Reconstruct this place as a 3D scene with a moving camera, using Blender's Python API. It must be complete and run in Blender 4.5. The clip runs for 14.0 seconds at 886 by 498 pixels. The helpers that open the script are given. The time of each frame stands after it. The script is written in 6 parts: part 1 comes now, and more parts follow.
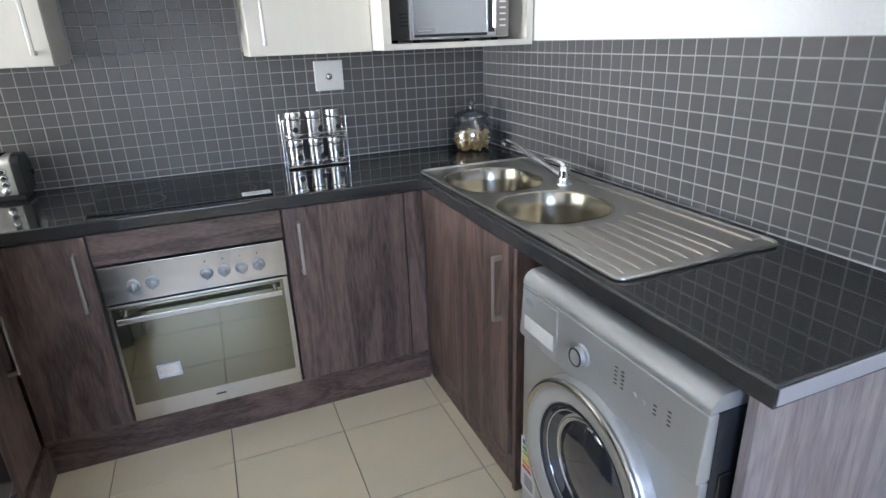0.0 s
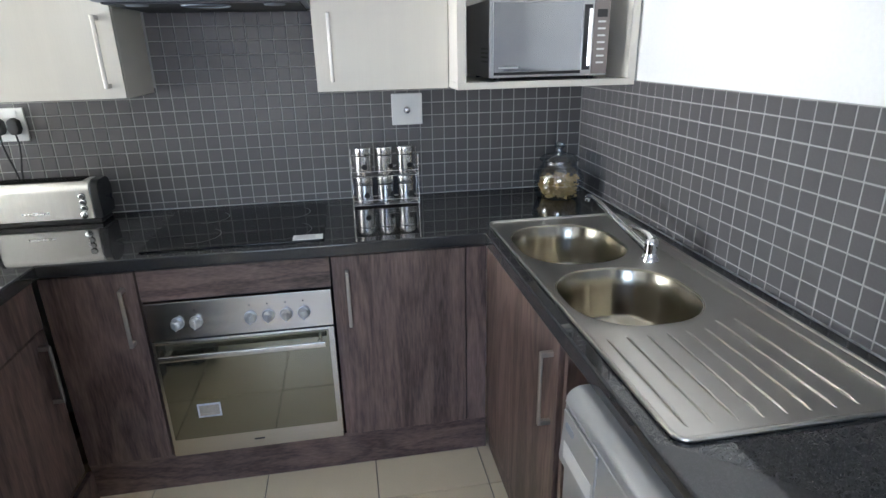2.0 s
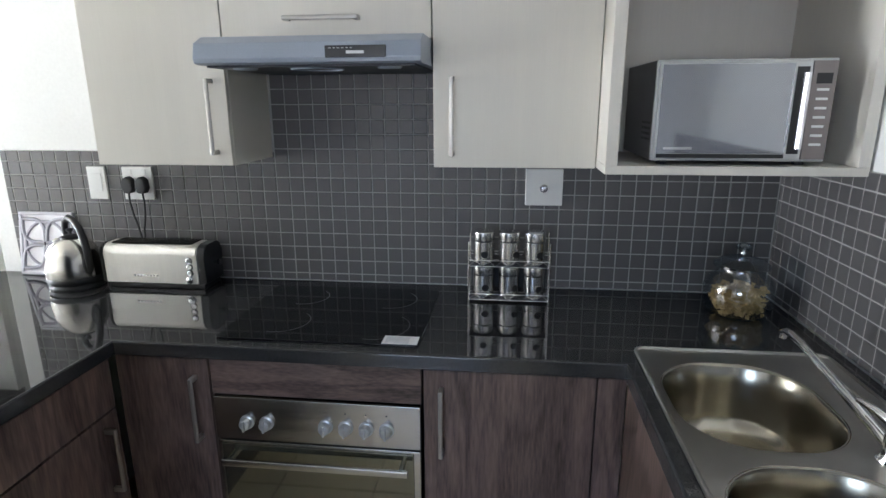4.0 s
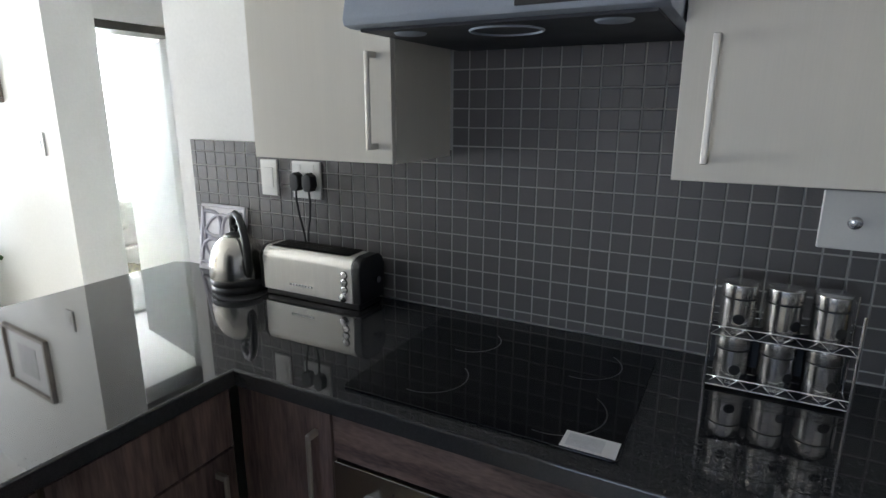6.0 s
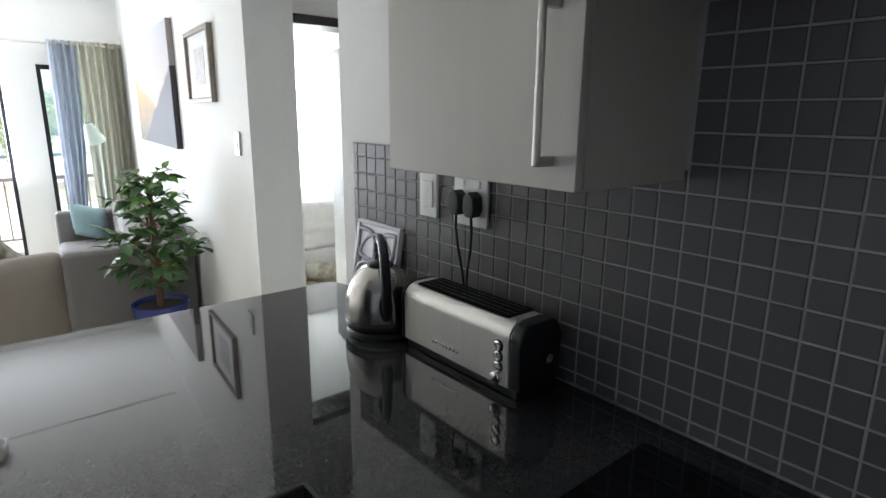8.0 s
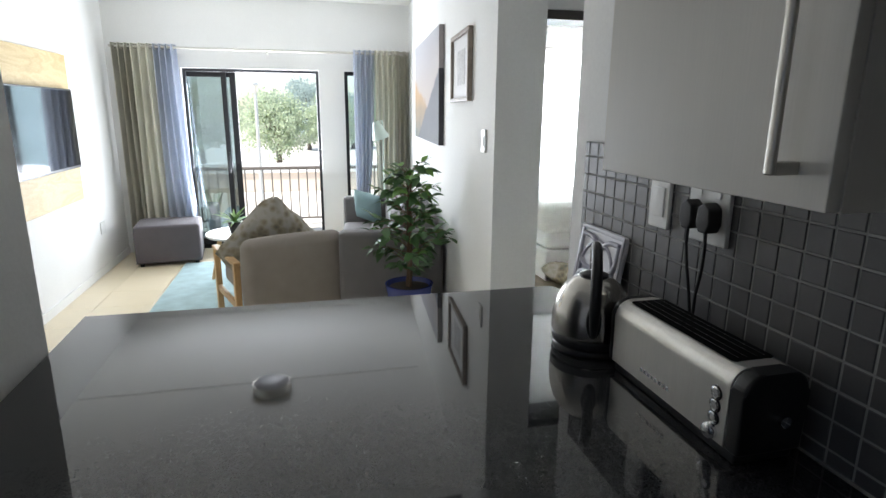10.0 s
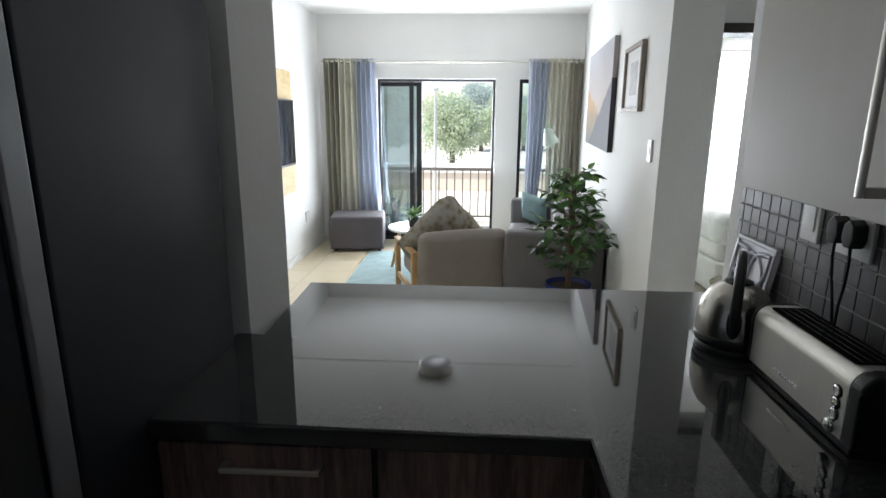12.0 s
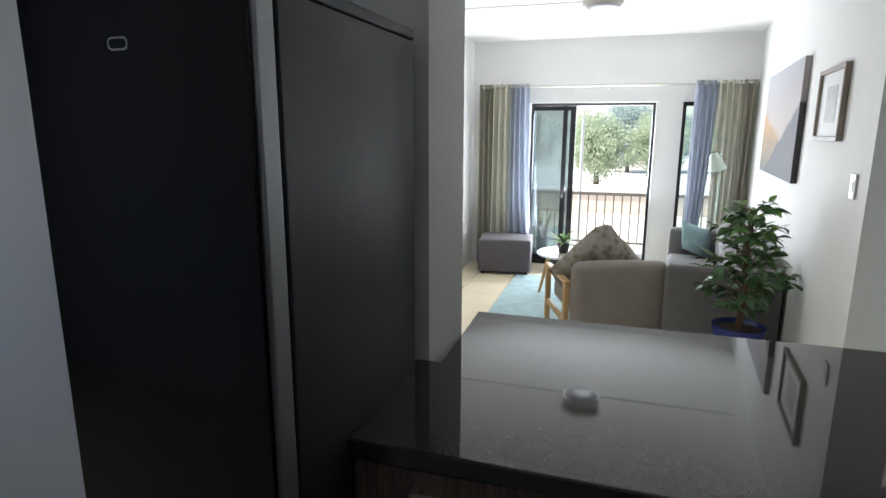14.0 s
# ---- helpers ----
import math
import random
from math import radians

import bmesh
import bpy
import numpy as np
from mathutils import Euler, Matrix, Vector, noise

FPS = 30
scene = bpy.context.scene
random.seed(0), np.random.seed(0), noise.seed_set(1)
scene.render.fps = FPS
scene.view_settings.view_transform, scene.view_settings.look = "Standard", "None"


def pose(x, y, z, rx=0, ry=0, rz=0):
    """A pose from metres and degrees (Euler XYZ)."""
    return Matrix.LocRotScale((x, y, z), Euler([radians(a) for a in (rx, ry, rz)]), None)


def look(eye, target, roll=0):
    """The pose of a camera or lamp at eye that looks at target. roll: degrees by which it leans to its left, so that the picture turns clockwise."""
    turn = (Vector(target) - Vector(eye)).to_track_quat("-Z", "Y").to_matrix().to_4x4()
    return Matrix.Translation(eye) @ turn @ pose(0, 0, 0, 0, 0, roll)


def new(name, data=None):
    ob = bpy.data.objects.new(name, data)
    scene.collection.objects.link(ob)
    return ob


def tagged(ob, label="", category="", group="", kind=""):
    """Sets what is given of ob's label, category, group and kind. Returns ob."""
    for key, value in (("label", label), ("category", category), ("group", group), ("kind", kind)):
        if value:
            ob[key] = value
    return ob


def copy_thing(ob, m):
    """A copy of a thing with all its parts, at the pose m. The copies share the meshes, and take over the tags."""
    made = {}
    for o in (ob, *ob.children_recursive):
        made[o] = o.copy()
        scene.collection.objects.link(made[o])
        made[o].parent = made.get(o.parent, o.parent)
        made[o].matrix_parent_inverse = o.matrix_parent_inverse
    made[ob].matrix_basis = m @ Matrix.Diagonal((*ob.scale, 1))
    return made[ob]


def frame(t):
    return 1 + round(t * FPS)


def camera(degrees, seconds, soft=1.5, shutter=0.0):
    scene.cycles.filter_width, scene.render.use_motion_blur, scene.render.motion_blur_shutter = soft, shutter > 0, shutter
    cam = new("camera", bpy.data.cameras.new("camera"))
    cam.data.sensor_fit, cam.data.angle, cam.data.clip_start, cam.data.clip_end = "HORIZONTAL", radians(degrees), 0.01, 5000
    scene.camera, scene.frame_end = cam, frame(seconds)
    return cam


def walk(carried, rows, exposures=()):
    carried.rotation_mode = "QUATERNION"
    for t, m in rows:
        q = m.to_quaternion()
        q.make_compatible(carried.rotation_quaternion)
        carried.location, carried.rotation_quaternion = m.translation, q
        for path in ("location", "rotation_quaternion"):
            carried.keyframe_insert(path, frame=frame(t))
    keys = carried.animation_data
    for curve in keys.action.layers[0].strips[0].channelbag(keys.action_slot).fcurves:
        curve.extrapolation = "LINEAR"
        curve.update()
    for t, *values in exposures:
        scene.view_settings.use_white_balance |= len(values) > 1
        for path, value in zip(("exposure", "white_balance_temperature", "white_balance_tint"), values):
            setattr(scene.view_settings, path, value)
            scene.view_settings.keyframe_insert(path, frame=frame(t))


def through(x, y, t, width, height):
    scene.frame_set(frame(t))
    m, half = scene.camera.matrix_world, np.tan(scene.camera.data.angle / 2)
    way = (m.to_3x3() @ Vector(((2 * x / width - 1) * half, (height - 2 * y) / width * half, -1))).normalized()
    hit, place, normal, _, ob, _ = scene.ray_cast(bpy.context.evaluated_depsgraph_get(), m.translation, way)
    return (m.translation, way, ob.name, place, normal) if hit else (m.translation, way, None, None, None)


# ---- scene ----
cam = camera(76.1, 14.0)
PATH = [
    (0, (-1.285, -2.582, 1.402), (-0.589, -0.844, 0.698), -2.2),
    (0.5, (-1.257, -2.526, 1.428), (-0.608, -0.772, 0.718), -1.8),
    (1, (-1.168, -2.476, 1.443), (-0.636, -0.682, 0.737), -1.8),
    (1.5, (-1.093, -2.416, 1.47), (-0.677, -0.589, 0.77), -1.4),
    (2, (-1.015, -2.37, 1.498), (-0.706, -0.513, 0.823), -1.2),
    (2.2, (-1.002, -2.36, 1.511), (-0.736, -0.489, 0.855), -0.6),
    (4.3, (-0.875, -1.872, 1.543), (-1.191, 0.039, 1.046), -0.4),
    (4.5, (-0.888, -1.827, 1.54), (-1.267, 0.073, 1.042), -0.4),
    (5, (-0.913, -1.682, 1.528), (-1.466, 0.176, 1.037), -0.2),
    (5.5, (-0.933, -1.545, 1.512), (-1.674, 0.247, 1.021), -0.1),
    (6, (-0.981, -1.436, 1.488), (-1.884, 0.281, 1.001), 0.1),
    (6.5, (-1.051, -1.312, 1.479), (-2.08, 0.336, 1.004), 0.4),
    (7, (-1.109, -1.166, 1.469), (-2.282, 0.387, 1.007), 0.2),
    (7.5, (-1.164, -1.059, 1.47), (-2.481, 0.372, 1.005), 0.4),
    (8, (-1.24, -0.93, 1.46), (-2.73, 0.32, 0.995), 0.5),
    (8.5, (-1.299, -0.833, 1.464), (-2.948, 0.197, 0.994), 0.5),
    (9, (-1.334, -0.8, 1.451), (-3.089, 0.038, 0.985), 1.0),
    (9.2, (-1.336, -0.809, 1.449), (-3.126, -0.048, 0.983), 1.1),
    (11.3, (-1.026, -0.782, 1.494), (-2.968, -0.711, 1.02), 0.1),
    (11.5, (-1.005, -0.792, 1.503), (-2.948, -0.77, 1.029), 0.5),
    (12, (-1.004, -0.828, 1.494), (-2.945, -0.931, 1.025), 0.4),
    (12.5, (-0.988, -0.868, 1.51), (-2.918, -1.096, 1.037), 0.6),
    (13, (-0.988, -0.898, 1.513), (-2.901, -1.258, 1.053), 0.4),
    (13.5, (-0.986, -0.922, 1.527), (-2.877, -1.397, 1.081), 0.4),
    (14, (-0.982, -0.945, 1.545), (-2.854, -1.52, 1.138), 0.2),
]
walk(cam, [(t, look(eye, target, roll)) for t, eye, target, roll in PATH],
     [(0, 3.55), (2, 3.3), (4.5, 2.68), (6.5, 2.03), (7.5, 1.63), (9, 1.3), (11.5, 0.79), (12.5, 0.87), (14, 0.97)])

# ---- world, sun, window light ----
world = bpy.data.worlds.new("sky")
scene.world = world
world.use_nodes = True
wn = world.node_tree
sky = wn.nodes.new("ShaderNodeTexSky")
sky.sky_type, sky.sun_disc = "NISHITA", False
sky.sun_elevation, sky.sun_rotation = radians(57), radians(157)
wn.links.new(sky.outputs[0], wn.nodes["Background"].inputs[0])
wn.nodes["Background"].inputs[1].default_value = 0.15


def lamp(name, kind, m, energy, color=(1, 1, 1), size=1.0, size_y=1.0):
    data = bpy.data.lights.new(name, kind)
    data.energy, data.color = energy, color
    if kind == "AREA":
        data.shape, data.size, data.size_y = "RECTANGLE", size, size_y
    ob = new(name, data)
    ob.matrix_world = m
    return ob


sun = lamp("sun", "SUN", look((-6, -2, 10), (-6 - 0.3, -2 + 0.7, 10 - 1.2)), 5.0, (1, 0.95, 0.87))
sun.data.angle = radians(0.5)
# daylight coming in through the openings
lamp("living_room_daylight", "AREA", look((-7.75, -1.25, 1.0), (-6.5, -1.3, 1.7)), 64, (0.86, 0.91, 1), 1.3, 1.7)
lamp("bedroom_daylight", "AREA", look((-6.9, 1.6, 1.3), (-3, 1.2, 0.9)), 140, (0.9, 0.94, 1), 1.4, 1.6)
lamp("kitchen_daylight", "AREA", look((-1.6, -4.65, 1.45), (-0.3, -1.2, 1.05)), 2.2, (0.4, 0.55, 1), 1.0, 0.95)

# ---- materials ----


def nodes_of(name):
    m = bpy.data.materials.new(name)
    m.use_nodes = True
    nt = m.node_tree
    return m, nt, nt.nodes["Principled BSDF"]


def surface(name, color, rough=0.5, metal=0.0, scale=(6, 6, 6), amount=0.15, fine=60.0, bump=0.05, rvar=0.1, spec=0.5, object_random=0.0, coat=0.0):
    """A plain surface whose colour and gloss vary at two scales, with fine relief."""
    m, nt, b = nodes_of(name)
    L = nt.links.new
    tc = nt.nodes.new("ShaderNodeTexCoord")
    mp = nt.nodes.new("ShaderNodeMapping")
    mp.inputs["Scale"].default_value = scale
    L(tc.outputs["Object"], mp.inputs[0])
    n1 = nt.nodes.new("ShaderNodeTexNoise")
    n1.inputs["Scale"].default_value, n1.inputs["Detail"].default_value = 1.0, 4.0
    n2 = nt.nodes.new("ShaderNodeTexNoise")
    n2.inputs["Scale"].default_value, n2.inputs["Detail"].default_value = fine / max(scale), 3.0
    L(mp.outputs[0], n1.inputs[0])
    L(mp.outputs[0], n2.inputs[0])
    add = nt.nodes.new("ShaderNodeMath")
    add.operation = "ADD"
    L(n1.outputs[0], add.inputs[0])
    L(n2.outputs[0], add.inputs[1])
    src = add.outputs[0]
    if object_random:
        oi = nt.nodes.new("ShaderNodeObjectInfo")
        gi = nt.nodes.new("ShaderNodeNewGeometry")
        both = nt.nodes.new("ShaderNodeMath")
        both.operation = "ADD"
        L(oi.outputs["Random"], both.inputs[0])
        L(gi.outputs["Random Per Island"], both.inputs[1])
        mul = nt.nodes.new("ShaderNodeMath")
        mul.operation = "MULTIPLY_ADD"
        mul.inputs[1].default_value = object_random
        L(both.outputs[0], mul.inputs[0])
        L(src, mul.inputs[2])
        src = mul.outputs[0]
    rng = nt.nodes.new("ShaderNodeMapRange")
    rng.inputs["From Min"].default_value, rng.inputs["From Max"].default_value = 0.6, 1.4 + object_random
    L(src, rng.inputs["Value"])
    mix = nt.nodes.new("ShaderNodeMix")
    mix.data_type = "RGBA"
    mix.inputs[6].default_value = (*[c * (1 - amount) for c in color], 1)
    mix.inputs[7].default_value = (*[min(1, c * (1 + amount)) for c in color], 1)
    L(rng.outputs[0], mix.inputs[0])
    L(mix.outputs[2], b.inputs["Base Color"])
    rr = nt.nodes.new("ShaderNodeMapRange")
    rr.inputs["From Min"].default_value, rr.inputs["From Max"].default_value = 0.3, 0.7
    rr.inputs["To Min"].default_value, rr.inputs["To Max"].default_value = max(0, rough * (1 - rvar)), min(1, rough * (1 + rvar))
    L(n1.outputs[0], rr.inputs["Value"])
    L(rr.outputs[0], b.inputs["Roughness"])
    b.inputs["Metallic"].default_value = metal
    b.inputs["Specular IOR Level"].default_value = spec
    b.inputs["Coat Weight"].default_value = coat
    if bump:
        bp = nt.nodes.new("ShaderNodeBump")
        bp.inputs["Strength"].default_value, bp.inputs["Distance"].default_value = bump, 0.004
        L(n2.outputs[0], bp.inputs["Height"])
        L(bp.outputs[0], b.inputs["Normal"])
    return m


def wood_grain(name, dark, light, axis_scale, rough=0.45, wave=3.0, island=False):
    """Printed wood with cathedral grain that runs along the axis with the small scale."""
    m, nt, b = nodes_of(name)
    L = nt.links.new
    tc = nt.nodes.new("ShaderNodeTexCoord")
    src = tc.outputs["Object"]
    if island:
        oi = nt.nodes.new("ShaderNodeObjectInfo")
        va = nt.nodes.new("ShaderNodeVectorMath")
        va.operation = "MULTIPLY_ADD"
        L(oi.outputs["Random"], va.inputs[0])
        va.inputs[1].default_value = (3.1, 2.3, 5.7)
        L(src, va.inputs[2])
        src = va.outputs[0]
    mp = nt.nodes.new("ShaderNodeMapping")
    mp.inputs["Scale"].default_value = axis_scale
    L(src, mp.inputs[0])
    big = nt.nodes.new("ShaderNodeTexNoise")
    big.inputs["Scale"].default_value, big.inputs["Detail"].default_value, big.inputs["Distortion"].default_value = wave, 2.0, 0.6
    L(mp.outputs[0], big.inputs[0])
    rings = nt.nodes.new("ShaderNodeMath")
    rings.operation = "MULTIPLY"
    rings.inputs[1].default_value = 40.0
    L(big.outputs[0], rings.inputs[0])
    sn = nt.nodes.new("ShaderNodeMath")
    sn.operation = "SINE"
    L(rings.outputs[0], sn.inputs[0])
    fine = nt.nodes.new("ShaderNodeTexNoise")
    fine.inputs["Scale"].default_value, fine.inputs["Detail"].default_value = wave * 22, 4.0
    L(mp.outputs[0], fine.inputs[0])
    add = nt.nodes.new("ShaderNodeMath")
    add.operation = "MULTIPLY_ADD"
    add.inputs[1].default_value = 0.15
    L(sn.outputs[0], add.inputs[0])
    L(fine.outputs[0], add.inputs[2])
    patch = nt.nodes.new("ShaderNodeMath")
    patch.operation = "ADD"
    L(add.outputs[0], patch.inputs[0])
    L(big.outputs[0], patch.inputs[1])
    ramp = nt.nodes.new("ShaderNodeMapRange")
    ramp.inputs["From Min"].default_value, ramp.inputs["From Max"].default_value = 0.55, 1.4
    L(patch.outputs[0], ramp.inputs["Value"])
    mix = nt.nodes.new("ShaderNodeMix")
    mix.data_type = "RGBA"
    mix.inputs[6].default_value, mix.inputs[7].default_value = (*dark, 1), (*light, 1)
    L(ramp.outputs[0], mix.inputs[0])
    L(mix.outputs[2], b.inputs["Base Color"])
    b.inputs["Roughness"].default_value = rough
    bp = nt.nodes.new("ShaderNodeBump")
    bp.inputs["Strength"].default_value, bp.inputs["Distance"].default_value = 0.15, 0.001
    L(fine.outputs[0], bp.inputs["Height"])
    L(bp.outputs[0], b.inputs["Normal"])
    return m


def granite_stone(name):
    m, nt, b = nodes_of(name)
    L = nt.links.new
    tc = nt.nodes.new("ShaderNodeTexCoord")
    v = nt.nodes.new("ShaderNodeTexVoronoi")
    v.inputs["Scale"].default_value = 800.0
    n = nt.nodes.new("ShaderNodeTexNoise")
    n.inputs["Scale"].default_value, n.inputs["Detail"].default_value = 120.0, 5.0
    L(tc.outputs["Object"], v.inputs[0])
    L(tc.outputs["Object"], n.inputs[0])
    sep = nt.nodes.new("ShaderNodeSeparateColor")
    L(v.outputs["Color"], sep.inputs[0])
    mul = nt.nodes.new("ShaderNodeMath")
    mul.operation = "MULTIPLY"
    L(sep.outputs[0], mul.inputs[0])
    L(n.outputs[0], mul.inputs[1])
    ramp = nt.nodes.new("ShaderNodeValToRGB")
    ramp.color_ramp.elements[0].position, ramp.color_ramp.elements[0].color = 0.12, (0.03, 0.03, 0.031, 1)
    ramp.color_ramp.elements[1].position, ramp.color_ramp.elements[1].color = 0.6, (0.046, 0.046, 0.048, 1)
    L(mul.outputs[0], ramp.inputs[0])
    L(ramp.outputs[0], b.inputs["Base Color"])
    b.inputs["Roughness"].default_value = 0.03
    b.inputs["IOR"].default_value = 1.62
    return m


def glass(name, color=(1, 1, 1), rough=0.0, ior=1.45):
    m, nt, b = nodes_of(name)
    b.inputs["Base Color"].default_value = (*color, 1)
    b.inputs["Roughness"].default_value = rough
    b.inputs["IOR"].default_value = ior
    b.inputs["Transmission Weight"].default_value = 1.0
    return m


def pane_glass(name, tint=(0.9, 0.95, 0.95), gloss=0.12):
    """Thin window glass: clear, with a weak mirror on it."""
    m = bpy.data.materials.new(name)
    m.use_nodes = True
    nt = m.node_tree
    nt.nodes.clear()
    out = nt.nodes.new("ShaderNodeOutputMaterial")
    tr = nt.nodes.new("ShaderNodeBsdfTransparent")
    tr.inputs[0].default_value = (*tint, 1)
    gl = nt.nodes.new("ShaderNodeBsdfGlossy")
    gl.inputs["Roughness"].default_value = 0.01
    mx = nt.nodes.new("ShaderNodeMixShader")
    mx.inputs[0].default_value = gloss
    nt.links.new(tr.outputs[0], mx.inputs[1])
    nt.links.new(gl.outputs[0], mx.inputs[2])
    nt.links.new(mx.outputs[0], out.inputs[0])
    return m


def cloth(name, color, rough=0.9, weave=500.0, amount=0.2, through=0.0):
    m = surface(name, color, rough, 0, (9, 9, 9), amount, weave, 0.35, 0.05, 0.2)
    b = m.node_tree.nodes["Principled BSDF"]
    b.inputs["Sheen Weight"].default_value = 0.15
    if through:
        nt = m.node_tree
        tl = nt.nodes.new("ShaderNodeBsdfTranslucent")
        tl.inputs[0].default_value = (*color, 1)
        mx = nt.nodes.new("ShaderNodeMixShader")
        mx.inputs[0].default_value = through
        nt.links.new(b.outputs[0], mx.inputs[1])
        nt.links.new(tl.outputs[0], mx.inputs[2])
        nt.links.new(mx.outputs[0], nt.nodes["Material Output"].inputs[0])
    return m


PLASTER = surface("white_plaster", (0.83, 0.83, 0.81), 0.75, 0, (2, 2, 2), 0.04, 90, 0.12, 0.05, 0.3)
# Grey for the unseen back wall, dark only to cut bounced light.
BOUNCE_CUT_WALL = surface("bounce_cutting_grey", (0.2, 0.2, 0.2), 0.8, 0, (2, 2, 2), 0.05, 90, 0.1, 0.05, 0.3)
CEILING = surface("ceiling_paint", (0.86, 0.85, 0.82), 0.8, 0, (2, 2, 2), 0.03, 70, 0.08, 0.05, 0.2)
TILE = surface("slate_grey_glazed_tile", (0.095, 0.091, 0.091), 0.44, 0, (14, 14, 14), 0.14, 300, 0.04, 0.15, 0.5, 0.3)
GROUT = surface("pale_grout", (0.37, 0.365, 0.35), 0.9, 0, (10, 10, 10), 0.12, 400, 0.2)
FLOOR_TILE = surface("cream_floor_tile", (0.78, 0.68, 0.49), 0.3, 0, (9, 9, 9), 0.05, 160, 0.02, 0.04, 0.5, 0.15)
FLOOR_GROUT = surface("brown_floor_grout", (0.24, 0.2, 0.15), 0.9, 0, (8, 8, 8), 0.15, 200, 0.2)
GRANITE = granite_stone("polished_black_granite")
OAK_DARK = wood_grain("dark_wood_laminate", (0.043, 0.028, 0.025), (0.24, 0.162, 0.138), (2.6, 2.6, 0.28), 0.42, island=True)
OAK_DARK_H = wood_grain("dark_wood_laminate_across", (0.043, 0.028, 0.025), (0.24, 0.162, 0.138), (0.6, 2.6, 2.6), 0.42)
CREAM = surface("cream_wood_textured_board", (0.7, 0.67, 0.6), 0.45, 0, (26, 26, 0.7), 0.03, 320, 0.05, 0.1, 0.4)
STEEL = surface("brushed_steel", (0.58, 0.555, 0.505), 0.38, 0.8, (3, 3, 60), 0.08, 600, 0.03, 0.2)
STEEL_OVEN = surface("polished_oven_steel", (0.56, 0.54, 0.5), 0.22, 1.0, (3, 3, 60), 0.06, 600, 0.02, 0.15)
STEEL_LIGHT = surface("bright_brushed_steel", (0.76, 0.74, 0.7), 0.34, 0.75, (60, 3, 3), 0.06, 600, 0.02, 0.15)
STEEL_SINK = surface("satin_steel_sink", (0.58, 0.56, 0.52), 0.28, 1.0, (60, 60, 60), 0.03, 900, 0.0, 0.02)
# Deck steel again, the bowls' shade and olive reflections put into its colour.
STEEL_BOWL_SHADED = surface("satin_steel_bowl_shaded", (0.42, 0.39, 0.32), 0.22, 1.0, (60, 60, 60), 0.05, 900, 0.0, 0.04)
STEEL_KETTLE = surface("polished_kettle_steel", (0.56, 0.54, 0.5), 0.2, 1.0, (60, 3, 3), 0.05, 600, 0.01, 0.1)
CHROME = surface("chrome", (0.78, 0.78, 0.79), 0.07, 1.0, (5, 5, 5), 0.04, 80, 0.0, 0.3)
BLACK = surface("black_plastic", (0.014, 0.014, 0.015), 0.35, 0, (20, 20, 20), 0.2, 200, 0.03, 0.2)
RUBBER = surface("matt_black_rubber", (0.02, 0.02, 0.021), 0.7, 0, (20, 20, 20), 0.2, 200, 0.05)
WHITE_PLASTIC = surface("white_plastic", (0.74, 0.74, 0.72), 0.35, 0, (20, 20, 20), 0.03, 200, 0.0)
HOB_GLASS = surface("black_ceramic_glass", (0.005, 0.005, 0.006), 0.05, 0, (4, 4, 4), 0.2, 60, 0.0, 0.3, 0.3)
MIRROR_GLASS = surface("dark_mirrored_glass", (0.24, 0.23, 0.17), 0.05, 0.85, (4, 4, 4), 0.03, 60, 0.0, 0.3)
HOOD_PAINT = surface("grey_metallic_paint", (0.36, 0.41, 0.48), 0.4, 0.3, (8, 8, 8), 0.06, 300, 0.02)
SILVER_PAINT = surface("silver_appliance_paint", (0.5, 0.505, 0.5), 0.34, 0.5, (6, 6, 6), 0.05, 400, 0.02)
DARK_METAL = surface("dark_grey_powder_coat", (0.024, 0.027, 0.034), 0.5, 0.2, (6, 6, 6), 0.1, 300, 0.04)
LABEL_INK = surface("dark_ink", (0.03, 0.03, 0.03), 0.6, 0, (9, 9, 9), 0.1, 90, 0)
PAPER = surface("white_label_paper", (0.72, 0.72, 0.72), 0.6, 0, (9, 9, 9), 0.04, 90, 0)
FOIL = surface("silver_sticker_foil", (0.7, 0.7, 0.72), 0.22, 0.9, (40, 40, 40), 0.2, 300, 0.05)

# ---- mesh helpers ----
WORLD_OF = {}


def thing(name, x=0.0, y=0.0, z=0.0, rz=0.0, label="", category="", group="", kind=""):
    ob = new(name)
    ob.empty_display_size = 0.05
    ob.matrix_world = pose(x, y, z, 0, 0, rz)
    WORLD_OF[ob] = pose(x, y, z, 0, 0, rz)
    return tagged(ob, label, category, group, kind)


def smooth_mesh(me, degrees=50):
    for p in me.polygons:
        p.use_smooth = True
    me.set_sharp_from_angle(angle=radians(degrees))


def even_shading(ob):
    """Keeps flat faces flat beside their rounded edges."""
    mod = ob.modifiers.new("weighted_normals", "WEIGHTED_NORMAL")
    mod.keep_sharp, mod.weight = True, 100


def part(name, bm, material, parent, label="", world=True, smooth=True):
    """Links a bmesh as one mesh under a thing or a part. world: its vertices are in the world's metres, else in the thing's own."""
    base = WORLD_OF[parent]
    if world:
        bm.transform(base.inverted())
    me = bpy.data.meshes.new(name)
    bmesh.ops.recalc_face_normals(bm, faces=bm.faces)
    bm.to_mesh(me)
    bm.free()
    me.materials.append(material)
    if smooth:
        smooth_mesh(me)
    ob = new(name, me)
    ob.parent = parent
    if smooth:
        even_shading(ob)
    WORLD_OF[ob] = base
    return tagged(ob, label)


